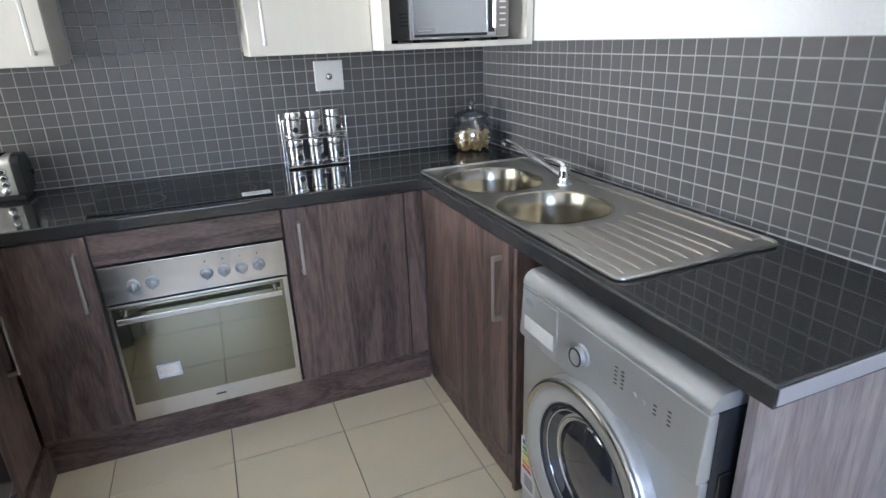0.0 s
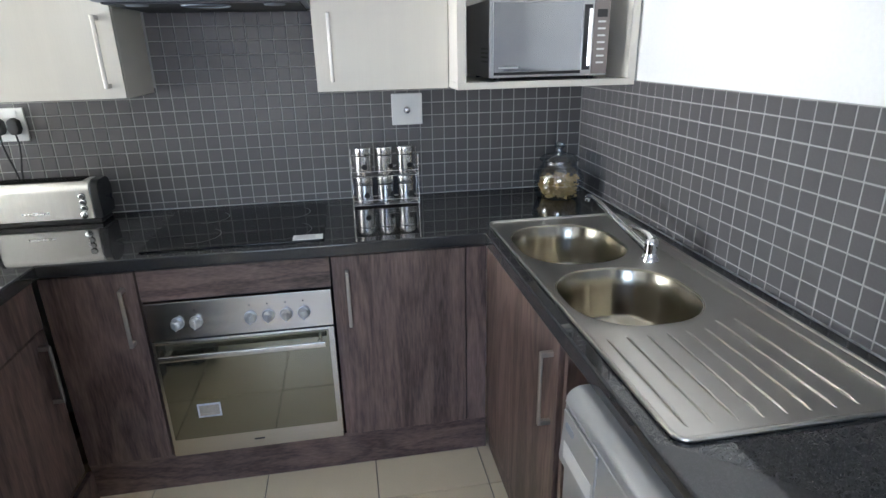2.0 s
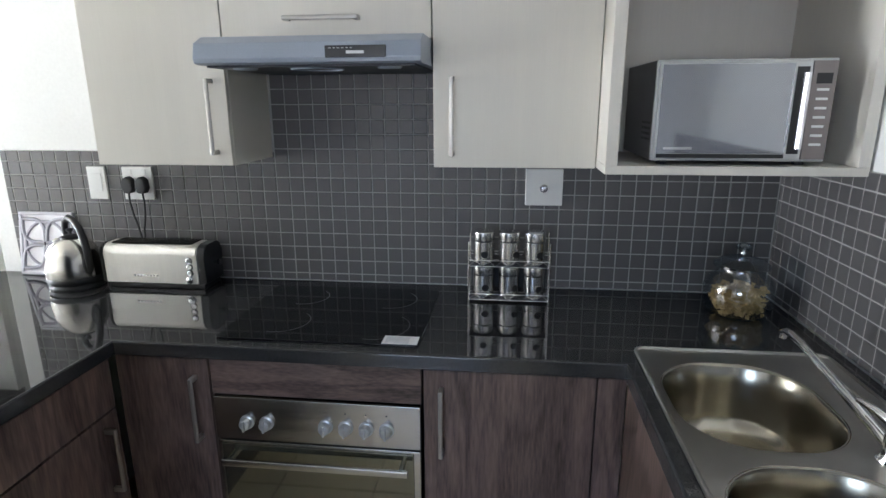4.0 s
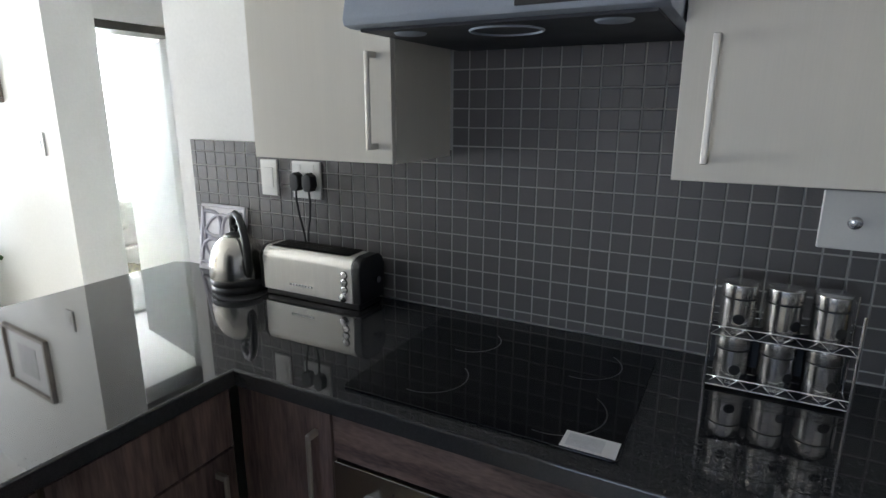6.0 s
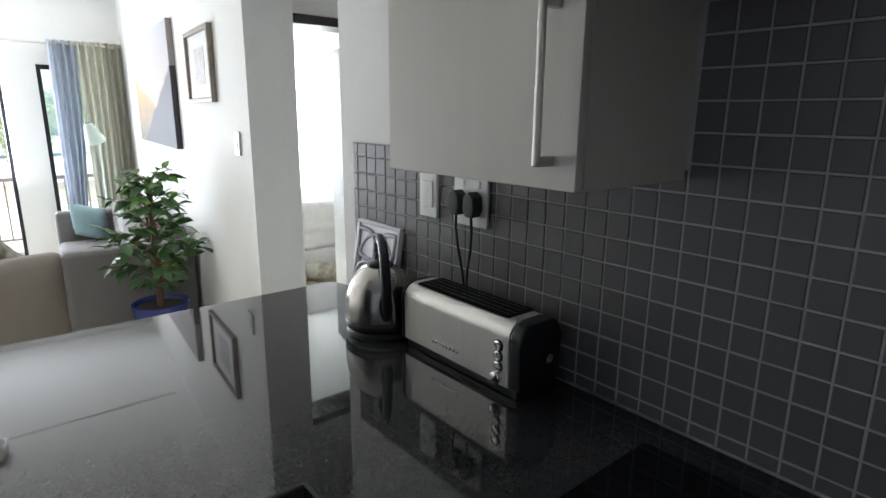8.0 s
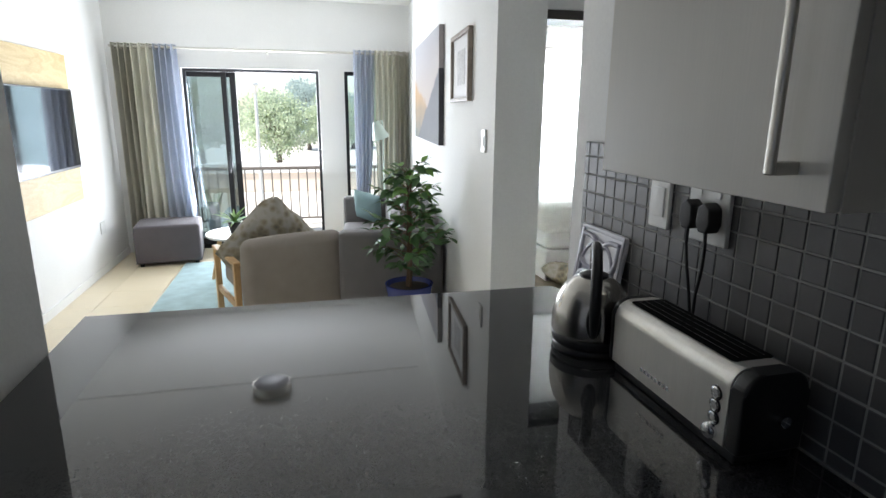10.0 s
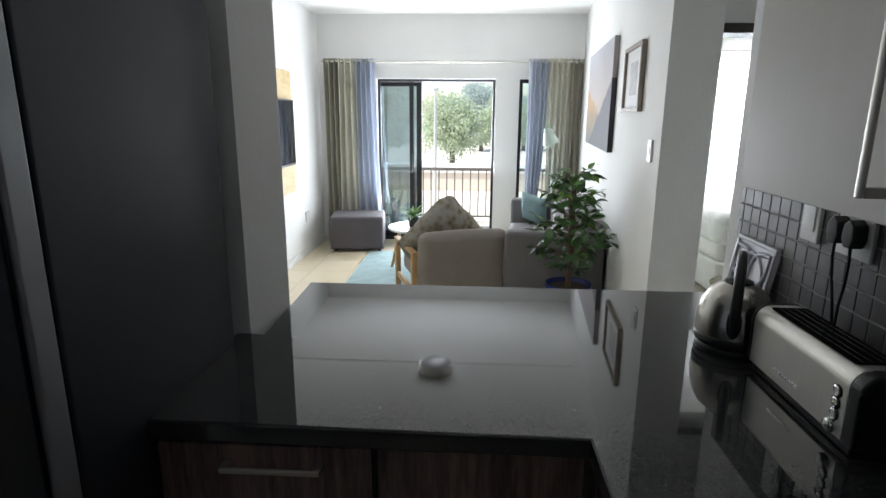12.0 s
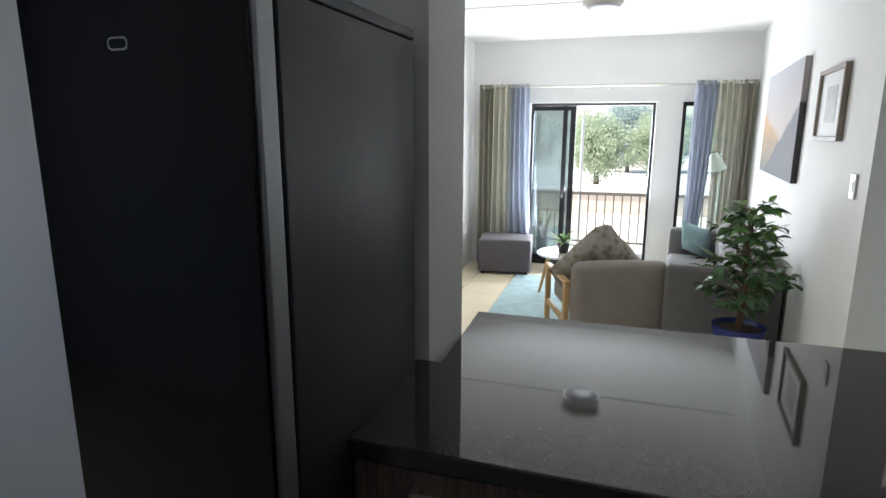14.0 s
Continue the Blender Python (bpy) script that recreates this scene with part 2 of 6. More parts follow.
def solid(name, bm, material, label="", category="", kind="", group="", smooth=True):
    """A top-level mesh in the world's metres, with its origin at the middle of its base."""
    lo = [min(v.co[i] for v in bm.verts) for i in range(3)]
    hi = [max(v.co[i] for v in bm.verts) for i in range(3)]
    at = Vector(((lo[0] + hi[0]) / 2, (lo[1] + hi[1]) / 2, lo[2]))
    bm.transform(Matrix.Translation(-at))
    me = bpy.data.meshes.new(name)
    bmesh.ops.recalc_face_normals(bm, faces=bm.faces)
    bm.to_mesh(me)
    bm.free()
    me.materials.append(material)
    if smooth:
        smooth_mesh(me)
    ob = new(name, me)
    ob.location = at
    if smooth:
        even_shading(ob)
    WORLD_OF[ob] = Matrix.Translation(at)
    return tagged(ob, label, category, group, kind)


def box(x0, x1, y0, y1, z0, z1, bevel=0.0, segs=2, bm=None, m=None):
    bm = bm or bmesh.new()
    got = bmesh.ops.create_cube(bm, size=1.0)["verts"]
    for v in got:
        v.co = Vector((x0 + (v.co.x + 0.5) * (x1 - x0), y0 + (v.co.y + 0.5) * (y1 - y0), z0 + (v.co.z + 0.5) * (z1 - z0)))
    if bevel:
        edges = list({e for v in got for e in v.link_edges})
        r = bmesh.ops.bevel(bm, geom=edges, offset=bevel, segments=segs, affect="EDGES", profile=0.5)
        got = list({v for f in r["faces"] for v in f.verts} | {v for v in got if v.is_valid})
    if m is not None:
        bmesh.ops.transform(bm, matrix=m, verts=[v for v in got if v.is_valid])
    return bm


def lathe(profile, x=0.0, y=0.0, z=0.0, n=32, bm=None, m=None):
    """Turns (radius, height) pairs about the upright axis through x, y."""
    bm = bm or bmesh.new()
    rows, made = [], []
    for r, h in profile:
        if r < 1e-5:
            v = bm.verts.new((x, y, z + h))
            rows.append([v] * n)
            made.append(v)
        else:
            ring = [bm.verts.new((x + r * math.cos(2 * math.pi * i / n), y + r * math.sin(2 * math.pi * i / n), z + h)) for i in range(n)]
            rows.append(ring)
            made += ring
    for a, b in zip(rows, rows[1:]):
        for i in range(n):
            four = []
            for v in (a[i], a[(i + 1) % n], b[(i + 1) % n], b[i]):
                if v not in four:
                    four.append(v)
            if len(four) > 2:
                bm.faces.new(four)
    if m is not None:
        bmesh.ops.transform(bm, matrix=m, verts=made)
    return bm


def tube(points, r, n=10, bm=None, radii=None, closed=False):
    """A round bar along a line of points."""
    bm = bm or bmesh.new()
    pts = [Vector(p) for p in points]
    rows, side = [], None
    for i, p in enumerate(pts):
        if closed:
            d = (pts[(i + 1) % len(pts)] - pts[i - 1]).normalized()
        else:
            d = (pts[min(i + 1, len(pts) - 1)] - pts[max(i - 1, 0)]).normalized()
        if side is None:
            side = d.cross(Vector((0, 0, 1)) if abs(d.z) < 0.9 else Vector((1, 0, 0))).normalized()
        side = (side - d * side.dot(d)).normalized()
        up = d.cross(side)
        rr = radii[i] if radii else r
        rows.append([bm.verts.new(p + rr * (math.cos(2 * math.pi * k / n) * side + math.sin(2 * math.pi * k / n) * up)) for k in range(n)])
    pairs = list(zip(rows, rows[1:])) + ([(rows[-1], rows[0])] if closed else [])
    for a, b in pairs:
        for k in range(n):
            bm.faces.new((a[k], a[(k + 1) % n], b[(k + 1) % n], b[k]))
    if not closed:
        bm.faces.new(rows[0][::-1])
        bm.faces.new(rows[-1])
    return bm


def prism(outline, a, b, axis="z", bevel=0.0, bm=None, segs=2):
    """Pushes an outline of (u, v) pairs from a to b along an axis."""
    bm = bm or bmesh.new()

    def at(u, v, w):
        return {"z": (u, v, w), "y": (u, w, v), "x": (w, u, v)}[axis]

    lo = [bm.verts.new(at(u, v, a)) for u, v in outline]
    hi = [bm.verts.new(at(u, v, b)) for u, v in outline]
    n = len(outline)
    faces = [bm.faces.new(lo[::-1]), bm.faces.new(hi)]
    for i in range(n):
        faces.append(bm.faces.new((lo[i], lo[(i + 1) % n], hi[(i + 1) % n], hi[i])))
    if bevel:
        edges = list({e for f in faces for e in f.edges})
        bmesh.ops.bevel(bm, geom=edges, offset=bevel, segments=segs, affect="EDGES", profile=0.5)
    return bm


def rounded(x0, x1, y0, y1, r, n=6):
    """The outline of a rectangle with round corners."""
    out = []
    for cx, cy, a in ((x1 - r, y1 - r, 0), (x0 + r, y1 - r, 90), (x0 + r, y0 + r, 180), (x1 - r, y0 + r, 270)):
        for i in range(n + 1):
            t = radians(a + 90 * i / n)
            out.append((cx + r * math.cos(t), cy + r * math.sin(t)))
    return out


def wall_with_holes(x0, x1, z0, z1, holes, y0, y1):
    """A wall along x, from y0 to y1 thick, with openings (hx0, hx1, hz0, hz1) that go through it."""
    xs = sorted({x0, x1, *[h[0] for h in holes], *[h[1] for h in holes]})
    zs = sorted({z0, z1, *[h[2] for h in holes], *[h[3] for h in holes]})
    bm = bmesh.new()
    grid, keep = {}, []
    for i in range(len(xs) - 1):
        for k in range(len(zs) - 1):
            cx, cz = (xs[i] + xs[i + 1]) / 2, (zs[k] + zs[k + 1]) / 2
            if not any(h[0] < cx < h[1] and h[2] < cz < h[3] for h in holes):
                keep.append((i, k))

    def v(i, k, s):
        key = (i, k, s)
        if key not in grid:
            grid[key] = bm.verts.new((xs[i], (y0, y1)[s], zs[k]))
        return grid[key]

    have = set(keep)
    for i, k in keep:
        bm.faces.new((v(i, k, 0), v(i + 1, k, 0), v(i + 1, k + 1, 0), v(i, k + 1, 0)))
        bm.faces.new((v(i, k, 1), v(i, k + 1, 1), v(i + 1, k + 1, 1), v(i + 1, k, 1)))
        if (i - 1, k) not in have:
            bm.faces.new((v(i, k, 0), v(i, k + 1, 0), v(i, k + 1, 1), v(i, k, 1)))
        if (i + 1, k) not in have:
            bm.faces.new((v(i + 1, k, 0), v(i + 1, k, 1), v(i + 1, k + 1, 1), v(i + 1, k + 1, 0)))
        if (i, k - 1) not in have:
            bm.faces.new((v(i, k, 0), v(i, k, 1), v(i + 1, k, 1), v(i + 1, k, 0)))
        if (i, k + 1) not in have:
            bm.faces.new((v(i, k + 1, 0), v(i + 1, k + 1, 0), v(i + 1, k + 1, 1), v(i, k + 1, 1)))
    return bm


def turned(bm, m):
    bm.transform(m)
    return bm


ALONG_Y = Matrix(((0, -1, 0, 0), (1, 0, 0, 0), (0, 0, 1, 0), (0, 0, 0, 1)))  # x becomes y, y becomes -x

# ---- large structure ----
H = 2.54
FAR = -7.6
# the picture wall leaves the kitchen's square by a few degrees
WALL_TURN = math.degrees(math.atan2(-0.36, 3.99))
PIC = pose(-3.61, 0.0, 0, 0, 0, WALL_TURN)  # its own x runs back from the living room's far end (negative) to its free end (0)


def structure(name, bm, material, label, smooth=False):
    return solid(name, bm, material, label, "", "structure", "", smooth)


structure("floor", box(-8.0, 0.3, -4.9, 3.4, -0.12, -0.006), FLOOR_GROUT, "brown grout bed under the floor tiles")
structure("ceiling", box(-8.0, 0.3, -4.9, 3.4, H, H + 0.1), CEILING, "white painted plasterboard ceiling")
# Unseen overhang, added only to block the sun at the kitchen window.
structure("roof_eave", box(-8.0, 0.3, -6.7, -4.9, H, H + 0.1), CEILING, "unseen white roof overhang, added to keep sun off the kitchen window")
structure("wall_kitchen_back", box(-2.865, 0.25, 0.006, 0.2, 0, H), PLASTER, "white plastered wall behind the hob")
structure("wall_sink", box(0.006, 0.25, -4.8, 0.005, 0, H), PLASTER, "white plastered wall beside the sink")
# Closing wall out of view; its dark colour keeps bounce off the hob tiles.
structure("wall_kitchen_behind", wall_with_holes(-2.7, 0.006, 0, H, [(-2.2, -1.0, 0.95, 2.0)], -4.8, -4.6), BOUNCE_CUT_WALL, "unseen wall with a window opening, made grey to cut bounced light")
structure("wall_nib", prism([(-2.68, -4.8), (-2.43, -4.8), (-2.43, -1.43), (-2.68, -1.402)], 0, H), PLASTER, "white plastered wall end beside the fridge")
structure("wall_living_left", box(-7.8, -2.68, -2.8, -2.6, 0, H), PLASTER, "white plastered living room wall")
structure("wall_living_far", turned(wall_with_holes(-2.8, 0.6, 0, H, [(-1.94, -0.6, 0.0, 1.86), (-0.335, 0.15, 0.35, 1.86)], 7.6, 7.8), ALONG_Y), PLASTER, "white plastered wall with sliding door and narrow window")
structure("wall_pictures", turned(box(-4.2, 0.0, 0.0, 0.21, 0, H), PIC), PLASTER, "white plastered wall hung with two pictures")
structure("wall_passage_end", turned(wall_with_holes(0.2, 3.2, 0, H, [(0.21, 1.03, 0.0, 1.87)], 3.61, 3.78), ALONG_Y), PLASTER, "white plastered wall with the bedroom doorway")
structure("wall_passage_right", box(-2.865, -2.7, 0.2, 3.2, 0, H), PLASTER, "white plastered passage wall")
structure("wall_passage_back", box(-7.0, -2.7, 3.2, 3.4, 0, H), PLASTER, "white plastered wall closing passage and bedroom")
structure("wall_bedroom_far", turned(wall_with_holes(0.4, 3.2, 0, H, [(0.75, 2.3, 0.6, 1.95)], 6.8, 7.0), ALONG_Y), PLASTER, "white plastered bedroom wall with a window")

# ---- kitchen: worktop and sink ----
COUNTER = 0.9
SX0, SX1, SY0, SY1 = -0.54, -0.055, -1.71, -0.5  # sink's outline
OUT = [(-2.91, -1.395), (-2.43, -1.395), (-2.43, -1.462), (-1.978, -1.462), (-1.965, -0.6), (-0.574, -0.6), (-0.574, -2.11),
       (-0.005, -2.11), (-0.005, -0.005), (-2.85, -0.005), (-2.91, -0.03)]


def worktop():
    """One slab with the sink's opening cut through it."""
    bm = bmesh.new()
    hole = [(SX0 + 0.02, SY0 + 0.02), (SX1 - 0.02, SY0 + 0.02), (SX1 - 0.02, SY1 - 0.02), (SX0 + 0.02, SY1 - 0.02)]
    for z in (COUNTER - 0.04, COUNTER):
        loops = []
        for ring in (OUT, hole):
            vs = [bm.verts.new((x, y, z)) for x, y in ring]
            es = [bm.edges.new((vs[i], vs[(i + 1) % len(vs)])) for i in range(len(vs))]
            loops.append((vs, es))
        bmesh.ops.triangle_fill(bm, edges=[e for _, es in loops for e in es], use_beauty=True)
        if z == COUNTER:
            top = loops
        else:
            low = loops
    for (a, _), (b, _) in zip(low, top):
        for i in range(len(a)):
            j = (i + 1) % len(a)
            bm.faces.new((a[i], a[j], b[j], b[i]))
    rim = [e for e in bm.edges if len(e.link_faces) == 2 and all(abs(v.co.z - COUNTER) < 1e-6 for v in e.verts) and e.calc_face_angle() > 1]
    bmesh.ops.bevel(bm, geom=rim, offset=0.006, segments=3, affect="EDGES", profile=0.5)
    return bm


counter = thing("worktop", -1.4, -0.3, COUNTER - 0.04, 0, "polished black speckled granite worktop on the base units", "countertop")
part("slab", worktop(), GRANITE, counter)
EDGE = surface("pale_grey_edging", (0.38, 0.37, 0.39), 0.4, 0, (20, 20, 20), 0.1, 300, 0.05)
part("edge_strip", box(-0.57, -0.006, -2.1135, -2.1102, COUNTER - 0.034, COUNTER - 0.004, 0.0008, 1), EDGE, counter, "pale grey edging strip on the sawn end")


def sink():
    t = thing("kitchen_sink", (SX0 + SX1) / 2, (SY0 + SY1) / 2, COUNTER, 0, "double bowl stainless steel sink with ribbed drainer, set in black granite", "sink")
    z = COUNTER + 0.004
    bowls = [(-0.515, -0.185, -0.95, -0.585, 0.14), (-0.515, -0.185, -1.335, -1.0, 0.14)]
    # deck plate with two round cornered openings
    bm = bmesh.new()
    rings = [rounded(SX0, SX1, SY0, SY1, 0.025, 5)] + [rounded(b[0], b[1], b[2], b[3], b[4], 10) for b in bowls]
    edges = []
    for ring in rings:
        vs = [bm.verts.new((x, y, z)) for x, y in ring]
        edges += [bm.edges.new((vs[i], vs[(i + 1) % len(vs)])) for i in range(len(vs))]
    bmesh.ops.triangle_fill(bm, edges=edges, use_beauty=True)
    part("deck", bm, STEEL_SINK, t, smooth=False)
    # raised rim round the edge
    rim = tube([(x, y, z + 0.001) for x, y in rounded(SX0 + 0.004, SX1 - 0.004, SY0 + 0.004, SY1 - 0.004, 0.025, 5)], 0.0055, 8, closed=True)
    part("rim", rim, STEEL_SINK, t)
    part("back_ledge", box(SX1 - 0.045, SX1 - 0.012, SY0 + 0.05, SY1 - 0.03, z - 0.001, z + 0.006, 0.003), STEEL_SINK, t)
    for bx in bowls:
        bm = bmesh.new()
        rows = []
        for inset, depth in ((-0.004, 0.0015), (0.004, -0.004), (0.014, -0.05), (0.022, -0.125), (0.045, -0.15), (0.08, -0.157)):
            ring = rounded(bx[0] + inset, bx[1] - inset, bx[2] + inset, bx[3] - inset, max(0.05, bx[4] - inset), 10)
            rows.append([bm.verts.new((x, y, z + depth)) for x, y in ring])
        for a, b in zip(rows, rows[1:]):
            for i in range(len(a)):
                j = (i + 1) % len(a)
                bm.faces.new((a[i], a[j], b[j], b[i]))
        bm.faces.new(rows[-1][::-1])
        bowl = part("bowl", bm, STEEL_BOWL_SHADED, t)
        cx, cy = (bx[0] + bx[1]) / 2, (bx[2] + bx[3]) / 2
        part("drain", lathe([(0, 0.002), (0.02, 0.002), (0.028, 0.004), (0.04, 0.003), (0.042, 0)], cx, cy, z - 0.1565, 24), CHROME, bowl, "round steel drain strainer")
    for i in range(8):
        x = -0.5 + i * 0.046
        y1 = -1.375 + (0.03 if i > 5 else 0.0)
        r = tube([(x, y1, z - 0.002), (x, y1 - 0.02, z + 0.0015), (x, -1.655, z + 0.0015), (x, -1.675, z - 0.002)], 0.003, 8)
        part("drainer_rib", r, STEEL_SINK, t)
    return t


sink()


def tap():
    t = thing("mixer_tap", -0.175, -0.962, COUNTER + 0.004, 0, "chrome single lever kitchen mixer tap with long spout", "tap")
    x, y, z = -0.175, -0.962, COUNTER + 0.004
    part("body", lathe([(0.027, 0), (0.027, 0.006), (0.021, 0.011), (0.019, 0.028), (0.0195, 0.05), (0.018, 0.06), (0.011, 0.066), (0, 0.068)], x, y, z, 24), CHROME, t)
    part("spout", tube([(x, y + 0.01, z + 0.022), (x - 0.005, y + 0.05, z + 0.036), (x - 0.02, y + 0.2, z + 0.075), (x - 0.029, y + 0.3, z + 0.098), (x - 0.032, y + 0.34, z + 0.103),
                        (x - 0.034, y + 0.363, z + 0.101), (x - 0.035, y + 0.374, z + 0.094), (x - 0.035, y + 0.377, z + 0.082)], 0.011, 12,
                       radii=[0.013, 0.0115, 0.0095, 0.009, 0.009, 0.0095, 0.01, 0.01]), CHROME, t)
    part("lever", tube([(x, y, z + 0.06), (x - 0.004, y + 0.015, z + 0.071), (x - 0.014, y + 0.045, z + 0.078), (x - 0.026, y + 0.082, z + 0.079)], 0.008, 10,
                       radii=[0.014, 0.011, 0.008, 0.006]), CHROME, t)


tap()

# ---- kitchen: base units ----
HANDLE = surface("satin_nickel", (0.5, 0.48, 0.44), 0.4, 0.9, (30, 30, 30), 0.05, 300, 0.02)


def bar_handle(parent, p0, p1, out, r=0.005):
    """A flat bar on two square feet. out: the vector from the door's face to the bar's middle."""
    a, b, o = Vector(p0), Vector(p1), Vector(out)
    d = (b - a).normalized()
    side = d.cross(o.normalized())
    m = Matrix(((side.x, o.normalized().x, d.x, a.x), (side.y, o.normalized().y, d.y, a.y), (side.z, o.normalized().z, d.z, a.z), (0, 0, 0, 1)))
    n, far = (b - a).length, o.length
    bm = box(-0.006, 0.006, far - 0.004, far + 0.004, 0, n, 0.002, 1)
    for z0 in (0.0, n - 0.014):
        box(-0.006, 0.006, 0.0005, far - 0.003, z0, z0 + 0.014, 0.001, 1, bm)
    bm.transform(m)
    return part("handle", bm, HANDLE, parent, "brushed nickel bar handle")


def unit(name, x0, x1, y0, y1, z0, z1, label, group="base units"):
    t = thing(name, (x0 + x1) / 2, (y0 + y1) / 2, z0, 0, label, "kitchen cabinet", group)
    return t


D = 0.018
# back run
u = unit("base_cabinet", -1.985, -1.702, -0.58, -0.02, 0.1, 0.858, "dark wood laminate base cabinet beside the oven")
part("body", box(-1.984, -1.704, -0.56, -0.02, 0.12, 0.857), OAK_DARK, u)
d = part("door", box(-1.982, -1.706, -0.58, -0.5605, 0.145, 0.848, 0.0015, 1), OAK_DARK, u)
bar_handle(d, (-1.745, -0.58, 0.6), (-1.745, -0.58, 0.8), (0, -0.03, 0))
u = unit("base_cabinet", -1.1, -0.6, -0.58, -0.02, 0.1, 0.858, "dark wood laminate corner base cabinet beside the oven")
part("body", box(-1.096, -0.6, -0.56, -0.02, 0.12, 0.857), OAK_DARK, u)
d = part("door", box(-1.094, -0.64, -0.58, -0.5605, 0.145, 0.848, 0.0015, 1), OAK_DARK, u)
part("filler_panel", box(-0.637, -0.564, -0.58, -0.5605, 0.145, 0.848, 0.001, 1), OAK_DARK, u)
bar_handle(d, (-1.045, -0.58, 0.6), (-1.045, -0.58, 0.8), (0, -0.03, 0))
u = unit("oven_housing", -1.7, -1.1, -0.58, -0.02, 0.1, 0.858, "dark wood laminate oven housing with a plain strip on top")
part("top_strip", box(-1.7, -1.1, -0.58, -0.562, 0.744, 0.85, 0.0015, 1), OAK_DARK_H, u)
part("body", box(-1.7, -1.1, -0.045, -0.02, 0.12, 0.857), OAK_DARK, u)
solid("plinth", box(-1.985, -0.56, -0.568, -0.552, 0.0, 0.141), OAK_DARK_H, "dark wood laminate kickboard under the base units", "kickboard")
solid("plinth", box(-0.548, -0.532, -1.3, -0.57, 0.0, 0.117), OAK_DARK_H, "dark wood laminate kickboard under the sink unit", "kickboard")
solid("plinth", box(-1.995, -1.979, -1.46, -0.57, 0.0, 0.117), OAK_DARK_H, "dark wood laminate kickboard under the peninsula", "kickboard")
# sink run
u = unit("sink_cabinet", -0.57, -0.02, -1.3, -0.6, 0.1, 0.858, "dark wood laminate sink cabinet under the black worktop")
part("body", box(-0.5445, -0.02, -1.29, -0.6, 0.12, 0.74), OAK_DARK, u)
part("top_rail", box(-0.5445, -0.53, -1.29, -0.6, 0.74, 0.857), OAK_DARK, u)
d = part("door", box(-0.563, -0.545, -1.272, -0.583, 0.12, 0.85, 0.0015, 1), OAK_DARK, u)
bar_handle(d, (-0.563, -1.235, 0.597), (-0.563, -1.235, 0.805), (-0.03, 0, 0))
part("side_panel", box(-0.556, -0.02, -1.31, -1.292, 0.0, 0.857), OAK_DARK, u)
END_PANEL = wood_grain("grey_wood_laminate", (0.2, 0.155, 0.15), (0.4, 0.34, 0.33), (2.6, 2.6, 0.28), 0.45)
solid("end_panel", box(-0.555, -0.02, -2.075, -2.055, 0.0, 0.858, 0.001, 1), END_PANEL, "grey-brown wood laminate end panel closing the worktop", "panel")
# peninsula: units face the cook, their backs face the living room
for y0, y1 in ((-1.455, -1.015), (-1.01, -0.6)):
    u = unit("drawer_cabinet", -2.5, -1.985, y0, y1, 0.1, 0.858, "dark wood laminate drawer cabinet under the peninsula worktop")
    part("body", box(-2.42, -2.004, max(y0, -1.39), y1, 0.12, 0.857), OAK_DARK, u)
    dr = part("drawer_front", box(-2.003, -1.985, y0 + 0.003, y1 - 0.003, 0.7, 0.848, 0.0015, 1), OAK_DARK, u)
    if y0 < -1.2:
        bar_handle(dr, (-1.985, y0 + 0.14, 0.81), (-1.985, y0 + 0.34, 0.81), (0.03, 0, 0))
    d = part("door", box(-2.003, -1.985, y0 + 0.003, y1 - 0.003, 0.145, 0.694, 0.0015, 1), OAK_DARK, u)
    bar_handle(d, (-1.985, y1 - 0.06, 0.46), (-1.985, y1 - 0.06, 0.66), (0.03, 0, 0))
structure("peninsula_back", box(-2.68, -2.44, -1.395, 0.004, 0, 0.858), PLASTER, "white plastered half-height wall under the peninsula")

# ---- kitchen: oven and hob ----


